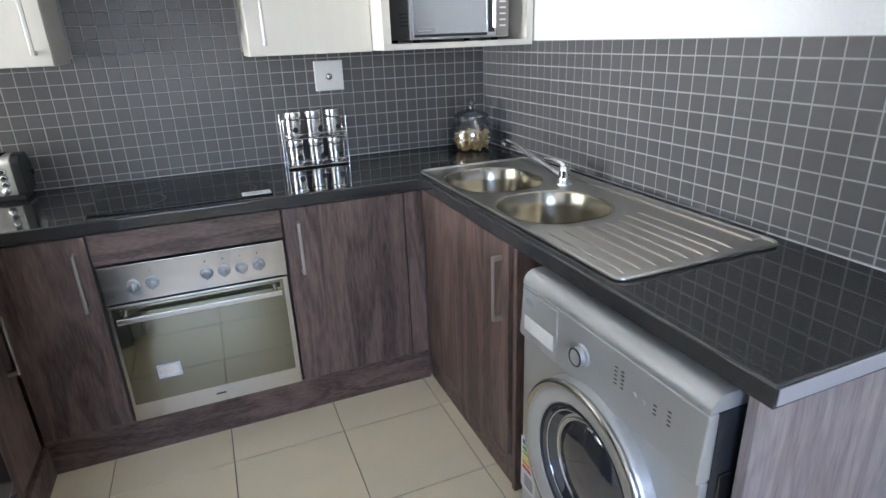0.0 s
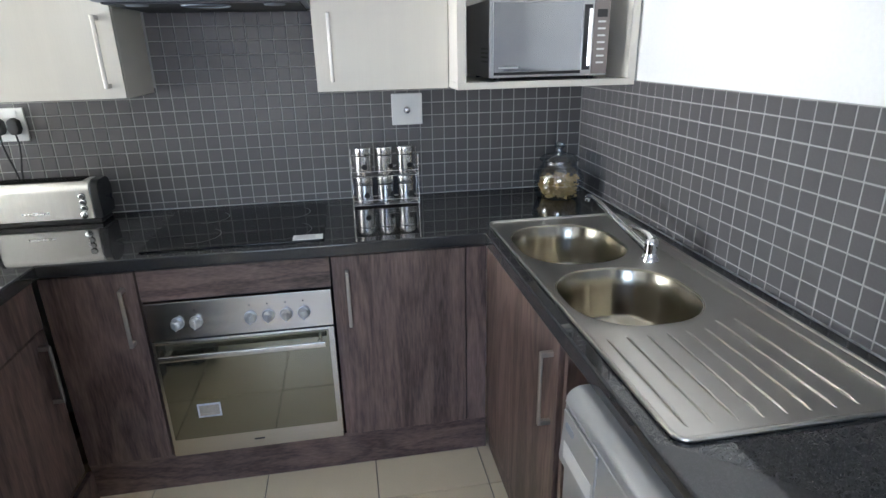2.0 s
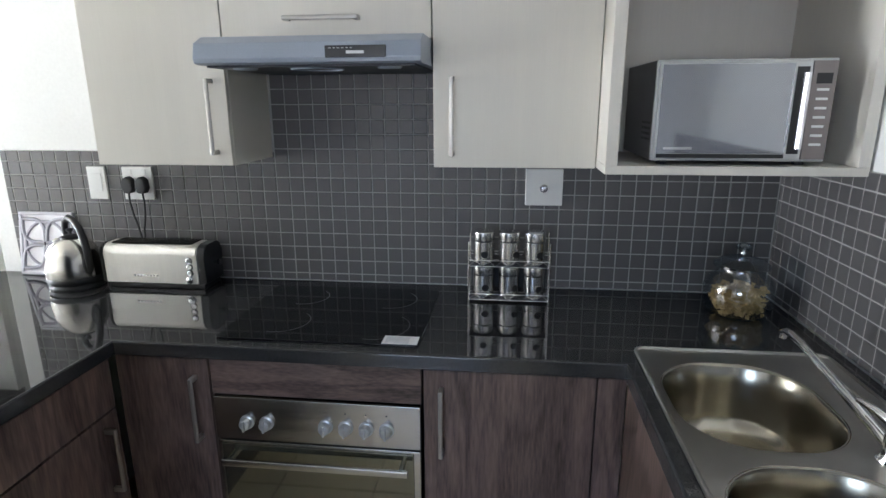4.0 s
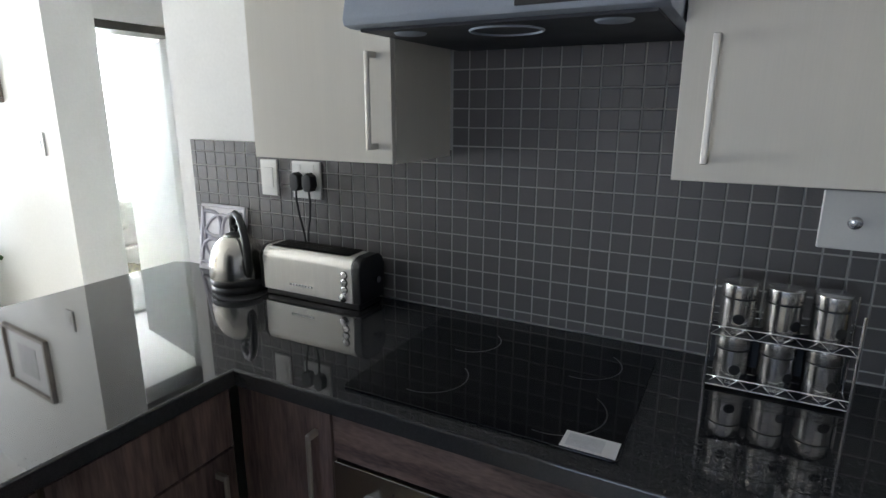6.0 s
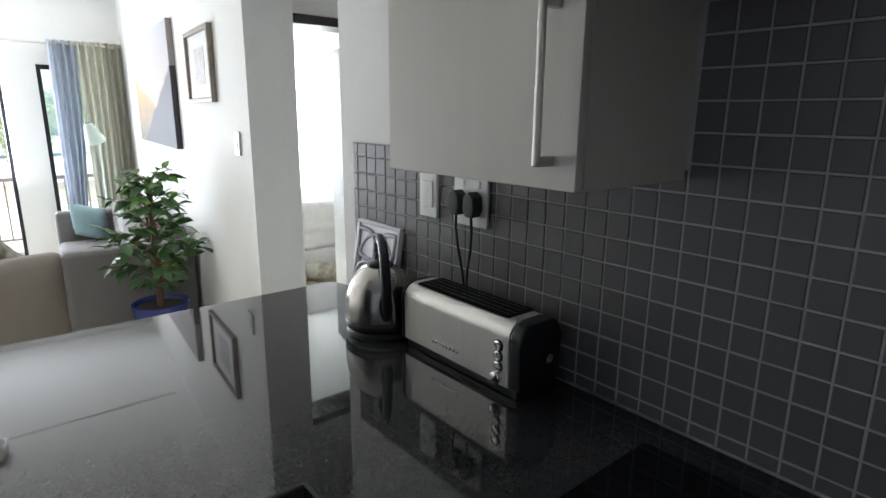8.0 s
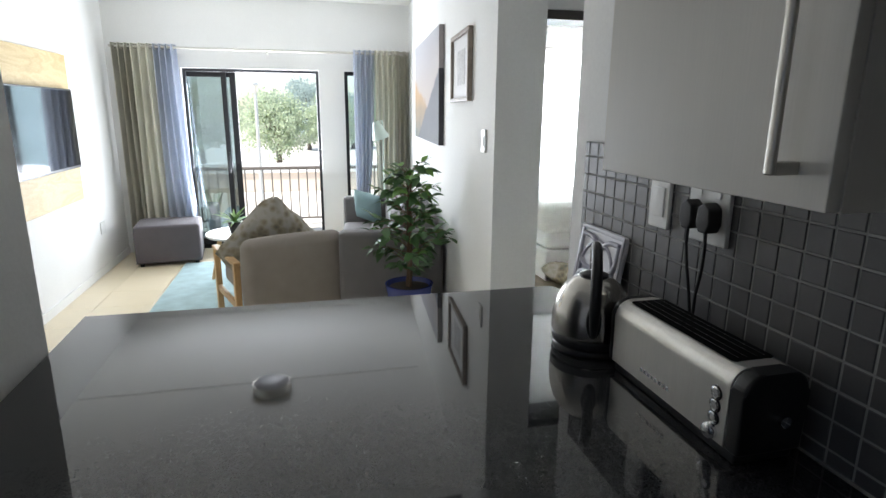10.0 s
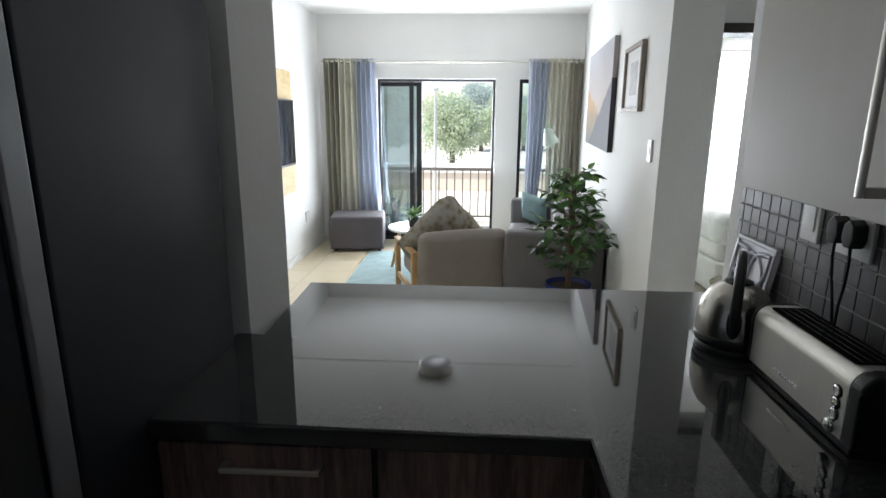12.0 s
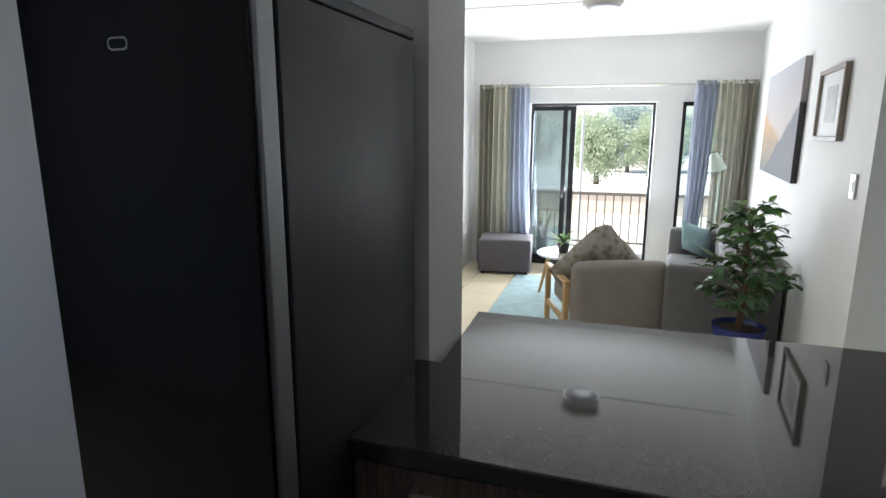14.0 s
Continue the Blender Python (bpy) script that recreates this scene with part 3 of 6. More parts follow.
def oven():
    x0, x1, z0, z1, f = -1.698, -1.103, 0.142, 0.737, -0.585
    t = thing("built_in_oven", (x0 + x1) / 2, -0.3, z0, 0, "stainless steel built-in oven with mirrored glass door", "oven")
    part("carcass", box(x0 + 0.01, x1 - 0.01, f + 0.02, -0.05, z0, z1), DARK_METAL, t)
    panel = part("control_panel", box(x0, x1, f, f + 0.019, 0.604, z1, 0.002, 1), STEEL_OVEN, t, "brushed steel control panel")
    for i, x in enumerate((-1.602, -1.544, -1.372, -1.314, -1.256, -1.198)):
        k = lathe([(0.021, 0), (0.021, 0.004), (0.0165, 0.006), (0.0155, 0.021), (0.013, 0.0235), (0, 0.024)], 0, 0, 0, 24)
        box(-0.003, 0.003, -0.0155, 0.0155, 0.02, 0.031, 0.001, 1, k)
        k.transform(pose(x, f, 0.662, 90, 0, 0))
        part("knob", k, SILVER_PAINT, panel, "round silver knob")
        if i:
            part("indicator", box(x - 0.002, x + 0.002, f - 0.0008, f - 0.0002, 0.703, 0.707), LABEL_INK, panel)
    door = part("door", box(x0 + 0.001, x1 - 0.001, f + 0.002, f + 0.018, z0, 0.597, 0.002, 1), STEEL_OVEN, t, "steel framed oven door")
    part("glass", box(x0 + 0.014, x1 - 0.02, f - 0.002, f + 0.001, 0.212, 0.588, 0.001, 1), MIRROR_GLASS, door, "dark mirrored glass")
    h = box(x0 + 0.03, x1 - 0.03, f - 0.048, f - 0.036, 0.546, 0.566, 0.003, 2)
    for x in (x0 + 0.045, x1 - 0.057):
        box(x, x + 0.012, f - 0.037, f - 0.001, 0.548, 0.564, 0.002, 1, h)
    part("handle", h, STEEL_OVEN, door, "flat steel bar handle")
    part("sticker", box(-1.586, -1.52, f - 0.0035, f - 0.0025, 0.302, 0.343), FOIL, door, "silver sticker with white border")
    part("sticker_border", prism([(-1.592, 0.295), (-1.514, 0.295), (-1.514, 0.35), (-1.592, 0.35)], f - 0.0024, f - 0.0021, "y"), PAPER, door)
    part("badge", box(-1.42, -1.385, f + 0.0005, f + 0.0015, 0.176, 0.18), LABEL_INK, door)


oven()


def hob():
    x0, x1, y0, y1, z = -1.69, -1.11, -0.555, -0.09, COUNTER
    t = thing("ceramic_hob", (x0 + x1) / 2, (y0 + y1) / 2, z, 0, "black ceramic glass hob set on the granite worktop", "hob")
    part("glass", prism(rounded(x0, x1, y0, y1, 0.012, 3), z + 0.0005, z + 0.006, "z", 0.0015, None, 1), HOB_GLASS, t)
    ring = surface("grey_print", (0.05, 0.05, 0.052), 0.35, 0, (9, 9, 9), 0.1, 90, 0)
    for cx, cy, r in ((-1.545, -0.42, 0.085), (-1.255, -0.43, 0.1), (-1.545, -0.2, 0.075), (-1.255, -0.2, 0.085)):
        bm = bmesh.new()
        n = 40
        for i in range(n):
            a0, a1 = radians(-100 + 150 * i / n), radians(-100 + 150 * (i + 1) / n)
            bm.faces.new([bm.verts.new((cx + q * math.cos(a), cy + q * math.sin(a), z + 0.0064)) for q, a in ((r, a0), (r, a1), (r - 0.003, a1), (r - 0.003, a0))])
        part("cooking_zone_ring", bm, ring, t, smooth=False)
    part("rating_sticker", prism([(-1.213, -0.552), (-1.115, -0.552), (-1.115, -0.498), (-1.213, -0.498)], z + 0.0063, z + 0.0069), PAPER, t, "white printed sticker")
    part("sticker_print", prism([(-1.205, -0.545), (-1.14, -0.545), (-1.14, -0.505), (-1.205, -0.505)], z + 0.007, z + 0.0073), surface("pale_grey_print", (0.55, 0.56, 0.58), 0.5, 0, (40, 40, 40), 0.2, 300, 0), t)


hob()

# ---- kitchen: wall units, hood, microwave ----
UB, UT, UF = 1.355, 2.12, -0.30


def wall_unit(x0, x1, z0, handle, label):
    t = thing("wall_cabinet", (x0 + x1) / 2, UF / 2, z0, 0, label, "kitchen cabinet", "wall units")
    part("body", box(x0 + 0.001, x1 - 0.001, UF + 0.019, 0.004, z0, UT), CREAM, t)
    d = part("door", box(x0 + 0.0015, x1 - 0.0015, UF, UF + 0.018, z0 + 0.001, UT - 0.001, 0.0015, 1), CREAM, t)
    bar_handle(d, handle[0], handle[1], (0, -0.032, 0))


wall_unit(-2.155, -1.712, UB, ((-1.757, UF, 1.39), (-1.757, UF, 1.61)), "cream wood-effect wall cabinet with long bar handle")
wall_unit(-1.711, -1.1, 1.711, ((-1.515, UF, 1.768), (-1.3, UF, 1.768)), "cream wood-effect wall cabinet above the hood")
wall_unit(-1.099, -0.636, UB, ((-1.043, UF, 1.39), (-1.043, UF, 1.61)), "cream wood-effect wall cabinet with long bar handle")
MF = -0.448
t = thing("microwave_cabinet", -0.32, MF / 2, 1.358, 0, "open cream wood-effect cabinet holding the microwave", "kitchen cabinet")
part("bottom_shelf", box(-0.6345, -0.002, MF, 0.004, 1.358, 1.3798, 0.001, 1), CREAM, t)
part("side_panel", box(-0.6345, -0.604, MF, 0.004, 1.38, UT, 0.001, 1), CREAM, t)
part("side_panel", box(-0.03, -0.002, MF, 0.004, 1.38, UT, 0.001, 1), CREAM, t)
part("top_panel", box(-0.605, -0.031, MF, 0.004, 1.86, UT, 0.001, 1), CREAM, t)
part("back_panel", box(-0.605, -0.031, -0.01, 0.003, 1.38, 1.859), CREAM, t)


def hood():
    x0, x1 = -1.699, -1.102
    t = thing("cooker_hood", (x0 + x1) / 2, -0.25, 1.636, 0, "grey slimline cooker hood with a black control strip", "cooker hood")
    prof = [(0.002, 1.64), (-0.465, 1.637), (-0.488, 1.64), (-0.492, 1.652), (-0.482, 1.69), (-0.44, 1.7095), (0.002, 1.7095)]
    part("casing", prism(prof, x0, x1, "x", 0.002), HOOD_PAINT, t)
    part("underside", box(x0 + 0.02, x1 - 0.02, -0.46, -0.02, 1.631, 1.6365), DARK_METAL, t)
    for x in (-1.6, -1.2):
        part("lamp_lens", lathe([(0, 0), (0.03, 0), (0.034, 0.004), (0.034, 0.006)], x, -0.4, 1.6275, 20), HOOD_PAINT, t)
    part("grease_filter_ring", tube([(-1.41 + 0.07 * math.cos(a), -0.36 + 0.07 * math.sin(a), 1.63) for a in [radians(15 * i) for i in range(24)]], 0.003, 6, closed=True), HOOD_PAINT, t)
    strip = part("control_strip", box(-1.345, -1.19, -0.495, -0.4845, 1.65, 1.679, 0.001, 1), BLACK, t, "black control strip")
    for i in range(6):
        part("button", box(-1.335 + i * 0.011, -1.329 + i * 0.011, -0.496, -0.4951, 1.672, 1.6735), SILVER_PAINT, strip)
    part("badge", box(-1.29, -1.245, -0.496, -0.4951, 1.659, 1.666), SILVER_PAINT, strip)


hood()


def microwave():
    x0, x1, f, z0, z1 = -0.518, -0.095, -0.415, 1.391, 1.64
    t = thing("microwave_oven", (x0 + x1) / 2, -0.22, 1.38, 0, "silver microwave oven with mirrored door in an open cabinet", "microwave")
    part("casing", box(x0, x1, f + 0.012, -0.06, z0, z1, 0.004), surface("grey_casing_paint", (0.2, 0.2, 0.21), 0.4, 0.3, (6, 6, 6), 0.05, 300, 0.02), t)
    part("front_frame", box(x0, x1, f, f + 0.0115, z0, z1, 0.003), SILVER_PAINT, t)
    door = part("door", box(x0 + 0.006, -0.158, f - 0.012, f - 0.0005, z0 + 0.006, z1 - 0.006, 0.003), SILVER_PAINT, t, "silver framed door")
    glassy = surface("grey_mirror_glass", (0.33, 0.34, 0.36), 0.06, 0.8, (5, 5, 5), 0.03, 60, 0)
    part("window", box(x0 + 0.012, -0.198, f - 0.0135, f - 0.0122, z0 + 0.02, z1 - 0.012, 0.0005, 1), glassy, door, "grey mirrored glass")
    # black strip painted for the counter's dark reflection low on the door
    part("lower_band", box(x0 + 0.012, -0.198, f - 0.0135, f - 0.0122, z0 + 0.009, z0 + 0.019), BLACK, door)
    part("badge", box(-0.49, -0.42, f - 0.0142, f - 0.0136, z0 + 0.03, z0 + 0.036), SILVER_PAINT, door)
    h = tube([(-0.18, f - 0.04, z0 + 0.035), (-0.18, f - 0.04, z1 - 0.035)], 0.0085, 14)
    for z in (z0 + 0.05, z1 - 0.05):
        tube([(-0.18, f - 0.04, z), (-0.18, f - 0.011, z)], 0.006, 8, h)
    part("handle", h, CHROME, door, "round chrome handle")
    part("handle_recess", box(-0.193, -0.165, f - 0.0132, f - 0.0122, z0 + 0.02, z1 - 0.02), BLACK, door)
    bronze = surface("bronze_grey_panel", (0.24, 0.21, 0.2), 0.35, 0.5, (6, 6, 6), 0.05, 300, 0.02)
    panel = part("control_panel", box(-0.155, x1 - 0.004, f - 0.008, f - 0.0005, z0 + 0.006, z1 - 0.006, 0.002), bronze, t, "bronze grey control panel")
    part("display", box(-0.145, x1 - 0.014, f - 0.0092, f - 0.0082, z1 - 0.06, z1 - 0.035), BLACK, panel)
    for i in range(7):
        part("key", box(-0.141, -0.113, f - 0.0096, f - 0.0082, z0 + 0.04 + i * 0.022, z0 + 0.046 + i * 0.022, 0.0006, 1), WHITE_PLASTIC, panel)
    for i in range(6):
        for k in range(4):
            part("vent_slot", box(x0 - 0.0006, x0 + 0.0002, -0.39 + i * 0.016, -0.38 + i * 0.016, z0 + 0.05 + k * 0.014, z0 + 0.056 + k * 0.014), BLACK, t)
    for x, y in ((x0 + 0.04, -0.37), (x1 - 0.04, -0.37), (x0 + 0.04, -0.1), (x1 - 0.04, -0.1)):
        part("foot", lathe([(0, 0), (0.014, 0), (0.014, 0.0112), (0, 0.0112)], x, y, 1.38, 12), RUBBER, t)


microwave()

# ---- kitchen: washing machine ----


def washing_machine():
    y0, y1, f, z1 = -1.985, -1.39, -0.545, 0.815
    t = thing("washing_machine", -0.28, (y0 + y1) / 2, 0, 0, "silver front-loading washing machine under the worktop", "washing machine")
    part("cabinet", box(f + 0.02, -0.03, y0, y1, 0.012, z1 - 0.02, 0.006), DARK_METAL, t, "dark grey side panels")
    front = part("front_panel", box(f, f + 0.0195, y0, y1, 0.02, 0.655, 0.006, 3), SILVER_PAINT, t)
    nose = [(f - 0.004 + 0.036 * (1 - math.cos(radians(a))), z1 - 0.018 + 0.032 * math.sin(radians(a))) for a in range(0, 91, 9)]
    part("lid", prism([(f - 0.004, z1 - 0.0195)] + nose + [(-0.03, z1 + 0.014), (-0.03, z1 - 0.0195)], y0, y1, "y", 0.0015, None, 1), SILVER_PAINT, t)
    panel = part("control_panel", prism([(f + 0.0195, 0.657), (f - 0.012, 0.657), (f - 0.012, 0.668), (f - 0.004, z1 - 0.021), (f + 0.0195, z1 - 0.021)], y0, y1, "y", 0.004), SILVER_PAINT, t)
    face = f - 0.0105
    draw = part("detergent_drawer", box(face - 0.002, face + 0.004, -1.555, -1.405, 0.66, 0.79, 0.0015, 1), SILVER_PAINT, t)
    part("grip", box(face - 0.003, face - 0.0015, -1.545, -1.415, 0.682, 0.722, 0.0004, 1), WHITE_PLASTIC, draw)
    part("badge", prism(rounded(-1.46, -1.42, 0.755, 0.772, 0.008, 4), face - 0.0038, face - 0.0025, "x"), HOOD_PAINT, draw)
    k = lathe([(0.026, 0), (0.025, 0.005), (0.021, 0.007), (0.02, 0.018), (0.017, 0.021), (0, 0.021)], 0, 0, 0, 32)
    k.transform(pose(face + 0.002, -1.652, 0.73, 0, -90, 0))
    knob = part("programme_knob", k, SILVER_PAINT, panel)
    r = tube([(0.0195 * math.cos(a), 0.0195 * math.sin(a), 0.0195) for a in [radians(15 * i) for i in range(24)]], 0.0022, 6, closed=True)
    r.transform(pose(face + 0.002, -1.652, 0.73, 0, -90, 0))
    part("knob_ring", r, BLACK, knob)
    for i in range(5):
        for sgn in (-1, 1):
            part("print_mark", box(face - 0.0014, face - 0.0006, -1.66 + sgn * 0.045 - 0.011, -1.66 + sgn * 0.045 + 0.011, 0.7 + i * 0.012, 0.7018 + i * 0.012), HOOD_PAINT, panel)
    for cy, rows in ((-1.765, 5), (-1.785, 5), (-1.875, 3), (-1.91, 4)):
        for i in range(rows):
            part("print_mark", box(face - 0.0016, face - 0.0006, cy - 0.004, cy + 0.004, 0.728 + i * 0.009, 0.7305 + i * 0.009), LABEL_INK, panel)
    for y in (-1.82, -1.845):
        part("button", lathe([(0, 0.003), (0.005, 0.003), (0.006, 0)], 0, 0, 0, 14, None, pose(face, y, 0.735, 0, -90, 0)), SILVER_PAINT, panel)
    cy, cz = -1.692, 0.445
    at = pose(f, cy, cz, 0, -90, 0)

    def hoop(radius, h, thick):
        return turned(tube([(radius * math.cos(a), radius * math.sin(a), h) for a in [radians(6 * i) for i in range(60)]], thick, 8, closed=True), at)

    door = part("door", turned(lathe([(0.164, 0.006), (0.166, 0.026), (0.172, 0.034), (0.196, 0.039), (0.208, 0.041), (0.22, 0.034), (0.226, 0.014), (0.226, -0.004)], 0, 0, 0, 64), at), SILVER_PAINT, t, "round silver porthole door")
    part("rim", hoop(0.216, 0.036, 0.009), STEEL_OVEN, door)
    part("seal", turned(lathe([(0.1655, 0.03), (0.16, 0.031), (0.157, 0.024), (0.155, 0.0)], 0, 0, 0, 56), at), RUBBER, door)
    bowl = surface("dark_porthole_glass", (0.13, 0.135, 0.15), 0.06, 0.75, (6, 6, 6), 0.25, 60, 0, 0.2, 0.7)
    part("glass", turned(lathe([(0.157, 0.026), (0.15, 0.016), (0.138, 0.004), (0.128, -0.006), (0.122, -0.006), (0.114, 0.006), (0.08, 0.02), (0.04, 0.026), (0, 0.028)], 0, 0, 0, 56), at), bowl, door, "dark bowl-shaped porthole glass")
    # chrome hoops added to stand for curved reflections in the porthole glass
    part("glass_ring", hoop(0.125, 0.001, 0.0035), CHROME, door)
    part("glass_ring", hoop(0.148, 0.0185, 0.0022), CHROME, door)
    dz, dy = -0.165, 0.012
    lab = part("energy_label", box(f - 0.0012, f - 0.0002, -1.475 + dy, -1.4 + dy, 0.33 + dz, 0.5 + dz), PAPER, front, "white energy label with coloured bars")
    for i, c in enumerate(((0.05, 0.35, 0.08), (0.3, 0.5, 0.05), (0.75, 0.65, 0.05), (0.75, 0.35, 0.04), (0.65, 0.06, 0.04))):
        w = 0.02 + i * 0.006
        part("label_bar", box(f - 0.0022, f - 0.0013, -1.41 - w + dy, -1.41 + dy, 0.462 - i * 0.016 + dz, 0.472 - i * 0.016 + dz), surface("label_colour", c, 0.6, 0, (9, 9, 9), 0.05, 90, 0), lab)
    part("label_head", box(f - 0.0022, f - 0.0013, -1.465 + dy, -1.41 + dy, 0.48 + dz, 0.495 + dz), surface("label_blue", (0.05, 0.15, 0.45), 0.6, 0, (9, 9, 9), 0.05, 90, 0), lab)
    for i in range(4):
        part("label_line", box(f - 0.0022, f - 0.0013, -1.465 + dy, -1.42 + dy, 0.345 + i * 0.011 + dz, 0.349 + i * 0.011 + dz), LABEL_INK, lab)
    part("side_handle", turned(box(-0.05, 0.05, -0.006, 0.0, -0.045, 0.045, 0.004), pose(-0.46, y0 + 0.001, 0.62)), BLACK, t)
    t.matrix_world = Matrix.Translation((-0.065, -0.053, 0)) @ WORLD_OF[t] @ Matrix.Diagonal((1, 1, 1.02, 1))


washing_machine()

# ---- kitchen: fridge ----


def fridge():
    t = thing("fridge", -2.09, -1.72, 0, 0, "tall dark fridge freezer with gloss black door", "fridge")
    gloss = surface("gloss_black_door", (0.008, 0.008, 0.009), 0.1, 0, (4, 4, 4), 0.2, 60, 0, 0.3, 0.3)
    part("cabinet", box(-2.37, -1.8, -1.955, -1.478, 0.02, 1.765, 0.006), DARK_METAL, t)
    part("top_cover", box(-2.37, -1.79, -1.957, -1.476, 1.7655, 1.79, 0.004), DARK_METAL, t)
    edge = surface("silver_door_edge", (0.32, 0.33, 0.35), 0.35, 0.6, (6, 6, 6), 0.05, 300, 0.02)
    for z0, z1 in ((0.06, 0.62), (0.63, 1.785)):
        d = part("door", box(-1.795, -1.745, -1.955, -1.478, z0, z1, 0.006), edge, t, "black fronted fridge door with silver edge")
        part("gloss_panel", box(-1.746, -1.735, -1.953, -1.486, z0 + 0.003, z1 - 0.003, 0.004), gloss, d)
        part("gasket", box(-1.7995, -1.7955, -1.94, -1.49, z0 + 0.01, z1 - 0.01), RUBBER, d)
    part("badge", prism(rounded(-1.756, -1.714, 1.671, 1.692, 0.009, 4), -1.7352, -1.7342, "x"), SILVER_PAINT, t)
    part("badge_inset", prism(rounded(-1.753, -1.717, 1.674, 1.689, 0.007, 4), -1.7341, -1.7338, "x"), gloss, t)
    for x, y in ((-2.3, -1.91), (-2.3, -1.53), (-1.85, -1.91), (-1.85, -1.53)):
        part("foot", lathe([(0, 0), (0.02, 0), (0.02, 0.0205), (0, 0.0205)], x, y, 0, 12), RUBBER, t)
    t.matrix_world = Matrix.Translation((-1.735, -1.473, 0)) @ Matrix.Rotation(radians(-2.0), 4, "Z") @ Matrix.Translation((1.735, 1.48, 0)) @ WORLD_OF[t]


fridge()

# ---- kitchen: things on the worktop and on the tiles ----


def toaster():
    x0, x1, y0, y1, z = -2.304, -1.955, -0.158, -0.036, COUNTER
    t = thing("toaster", (x0 + x1) / 2, (y0 + y1) / 2, z, 0, "long slot brushed steel toaster with black ends", "toaster")
    part("base", box(x0 + 0.004, x1 + 0.02, y0 + 0.006, y1 - 0.004, z + 0.001, z + 0.0205, 0.004), BLACK, t, "black plastic base")

    def profile(g=0.0):
        r, a, b, lo, hi = 0.034 - g, y0 + g, y1 - g, z + 0.021, z + 0.16 - g
        pts = [(a, lo)]
        for i in range(9):
            q = radians(180 - 90 * i / 8)
            pts.append((a + r + r * math.cos(q), hi - r + r * math.sin(q)))
        for i in range(9):
            q = radians(90 - 90 * i / 8)
            pts.append((b - r + r * math.cos(q), hi - r + r * math.sin(q)))
        return pts + [(b, lo)]

    part("shell", prism(profile(), x0, x1, "x", 0.002, None, 1), STEEL_LIGHT, t, "brushed steel shell")
    part("end_cap", prism(profile(-0.001), x1 + 0.0005, x1 + 0.032, "x", 0.006), BLACK, t, "black plastic end cap")
    part("end_cap", prism(profile(-0.001), x0 - 0.014, x0 - 0.0005, "x", 0.005), BLACK, t, "black plastic end cap")
    # flat black plate on the shell, painted as the shade inside the slots
    part("slot_well", prism(rounded(x0 + 0.02, x1 - 0.024, y0 + 0.022, y1 - 0.02, 0.008, 4), z + 0.1595, z + 0.1612), surface("slot_shade", (0.004, 0.004, 0.004), 0.9, 0, (9, 9, 9), 0.1, 90, 0, 0.1, 0.05), t, "black plate standing for the shade inside the slots")
    for y in (y0 + 0.036, y0 + 0.052, y0 + 0.071, y0 + 0.087):
        part("slot_rail", box(x0 + 0.024, x1 - 0.03, y - 0.0007, y + 0.0007, z + 0.1605, z + 0.1628), CHROME, t)
    for i in range(3):
        o = lathe([(0.011, 0), (0.0105, 0.003), (0.0085, 0.004), (0.008, 0.003), (0, 0.003)], 0, 0, 0, 20)
        part("button", turned(o, pose(x1 - 0.028, y0, z + 0.106 - i * 0.0225, 90, 0, 0)), CHROME, t, "round chrome button")
        part("button_ring", turned(lathe([(0.0112, 0.0025), (0.0128, 0.0015), (0.013, 0)], 0, 0, 0, 20), pose(x1 - 0.028, y0, z + 0.106 - i * 0.0225, 90, 0, 0)), BLACK, t)
    d = lathe([(0.014, 0), (0.0135, 0.008), (0.011, 0.011), (0, 0.0115)], 0, 0, 0, 24)
    part("browning_dial", turned(d, pose(x1 - 0.03, y0, z + 0.037, 90, 0, 0)), CHROME, t)
    for i in range(8):
        part("lettering_bar", box(x0 + 0.108 + i * 0.012, x0 + 0.1165 + i * 0.012, y0 - 0.0012, y0 - 0.0002, z + 0.045, z + 0.0535, 0.0004, 1), CHROME, t)
    lever = tube([(x1 + 0.031, y0 + 0.06, z + 0.09), (x1 + 0.05, y0 + 0.06, z + 0.09)], 0.005, 10)
    lathe([(0, 0), (0.009, 0), (0.01, 0.008), (0, 0.009)], 0, 0, 0, 16, lever, pose(x1 + 0.047, y0 + 0.06, z + 0.09, 0, 90, 0))
    part("lever", lever, CHROME, t, "small chrome lever knob")


toaster()


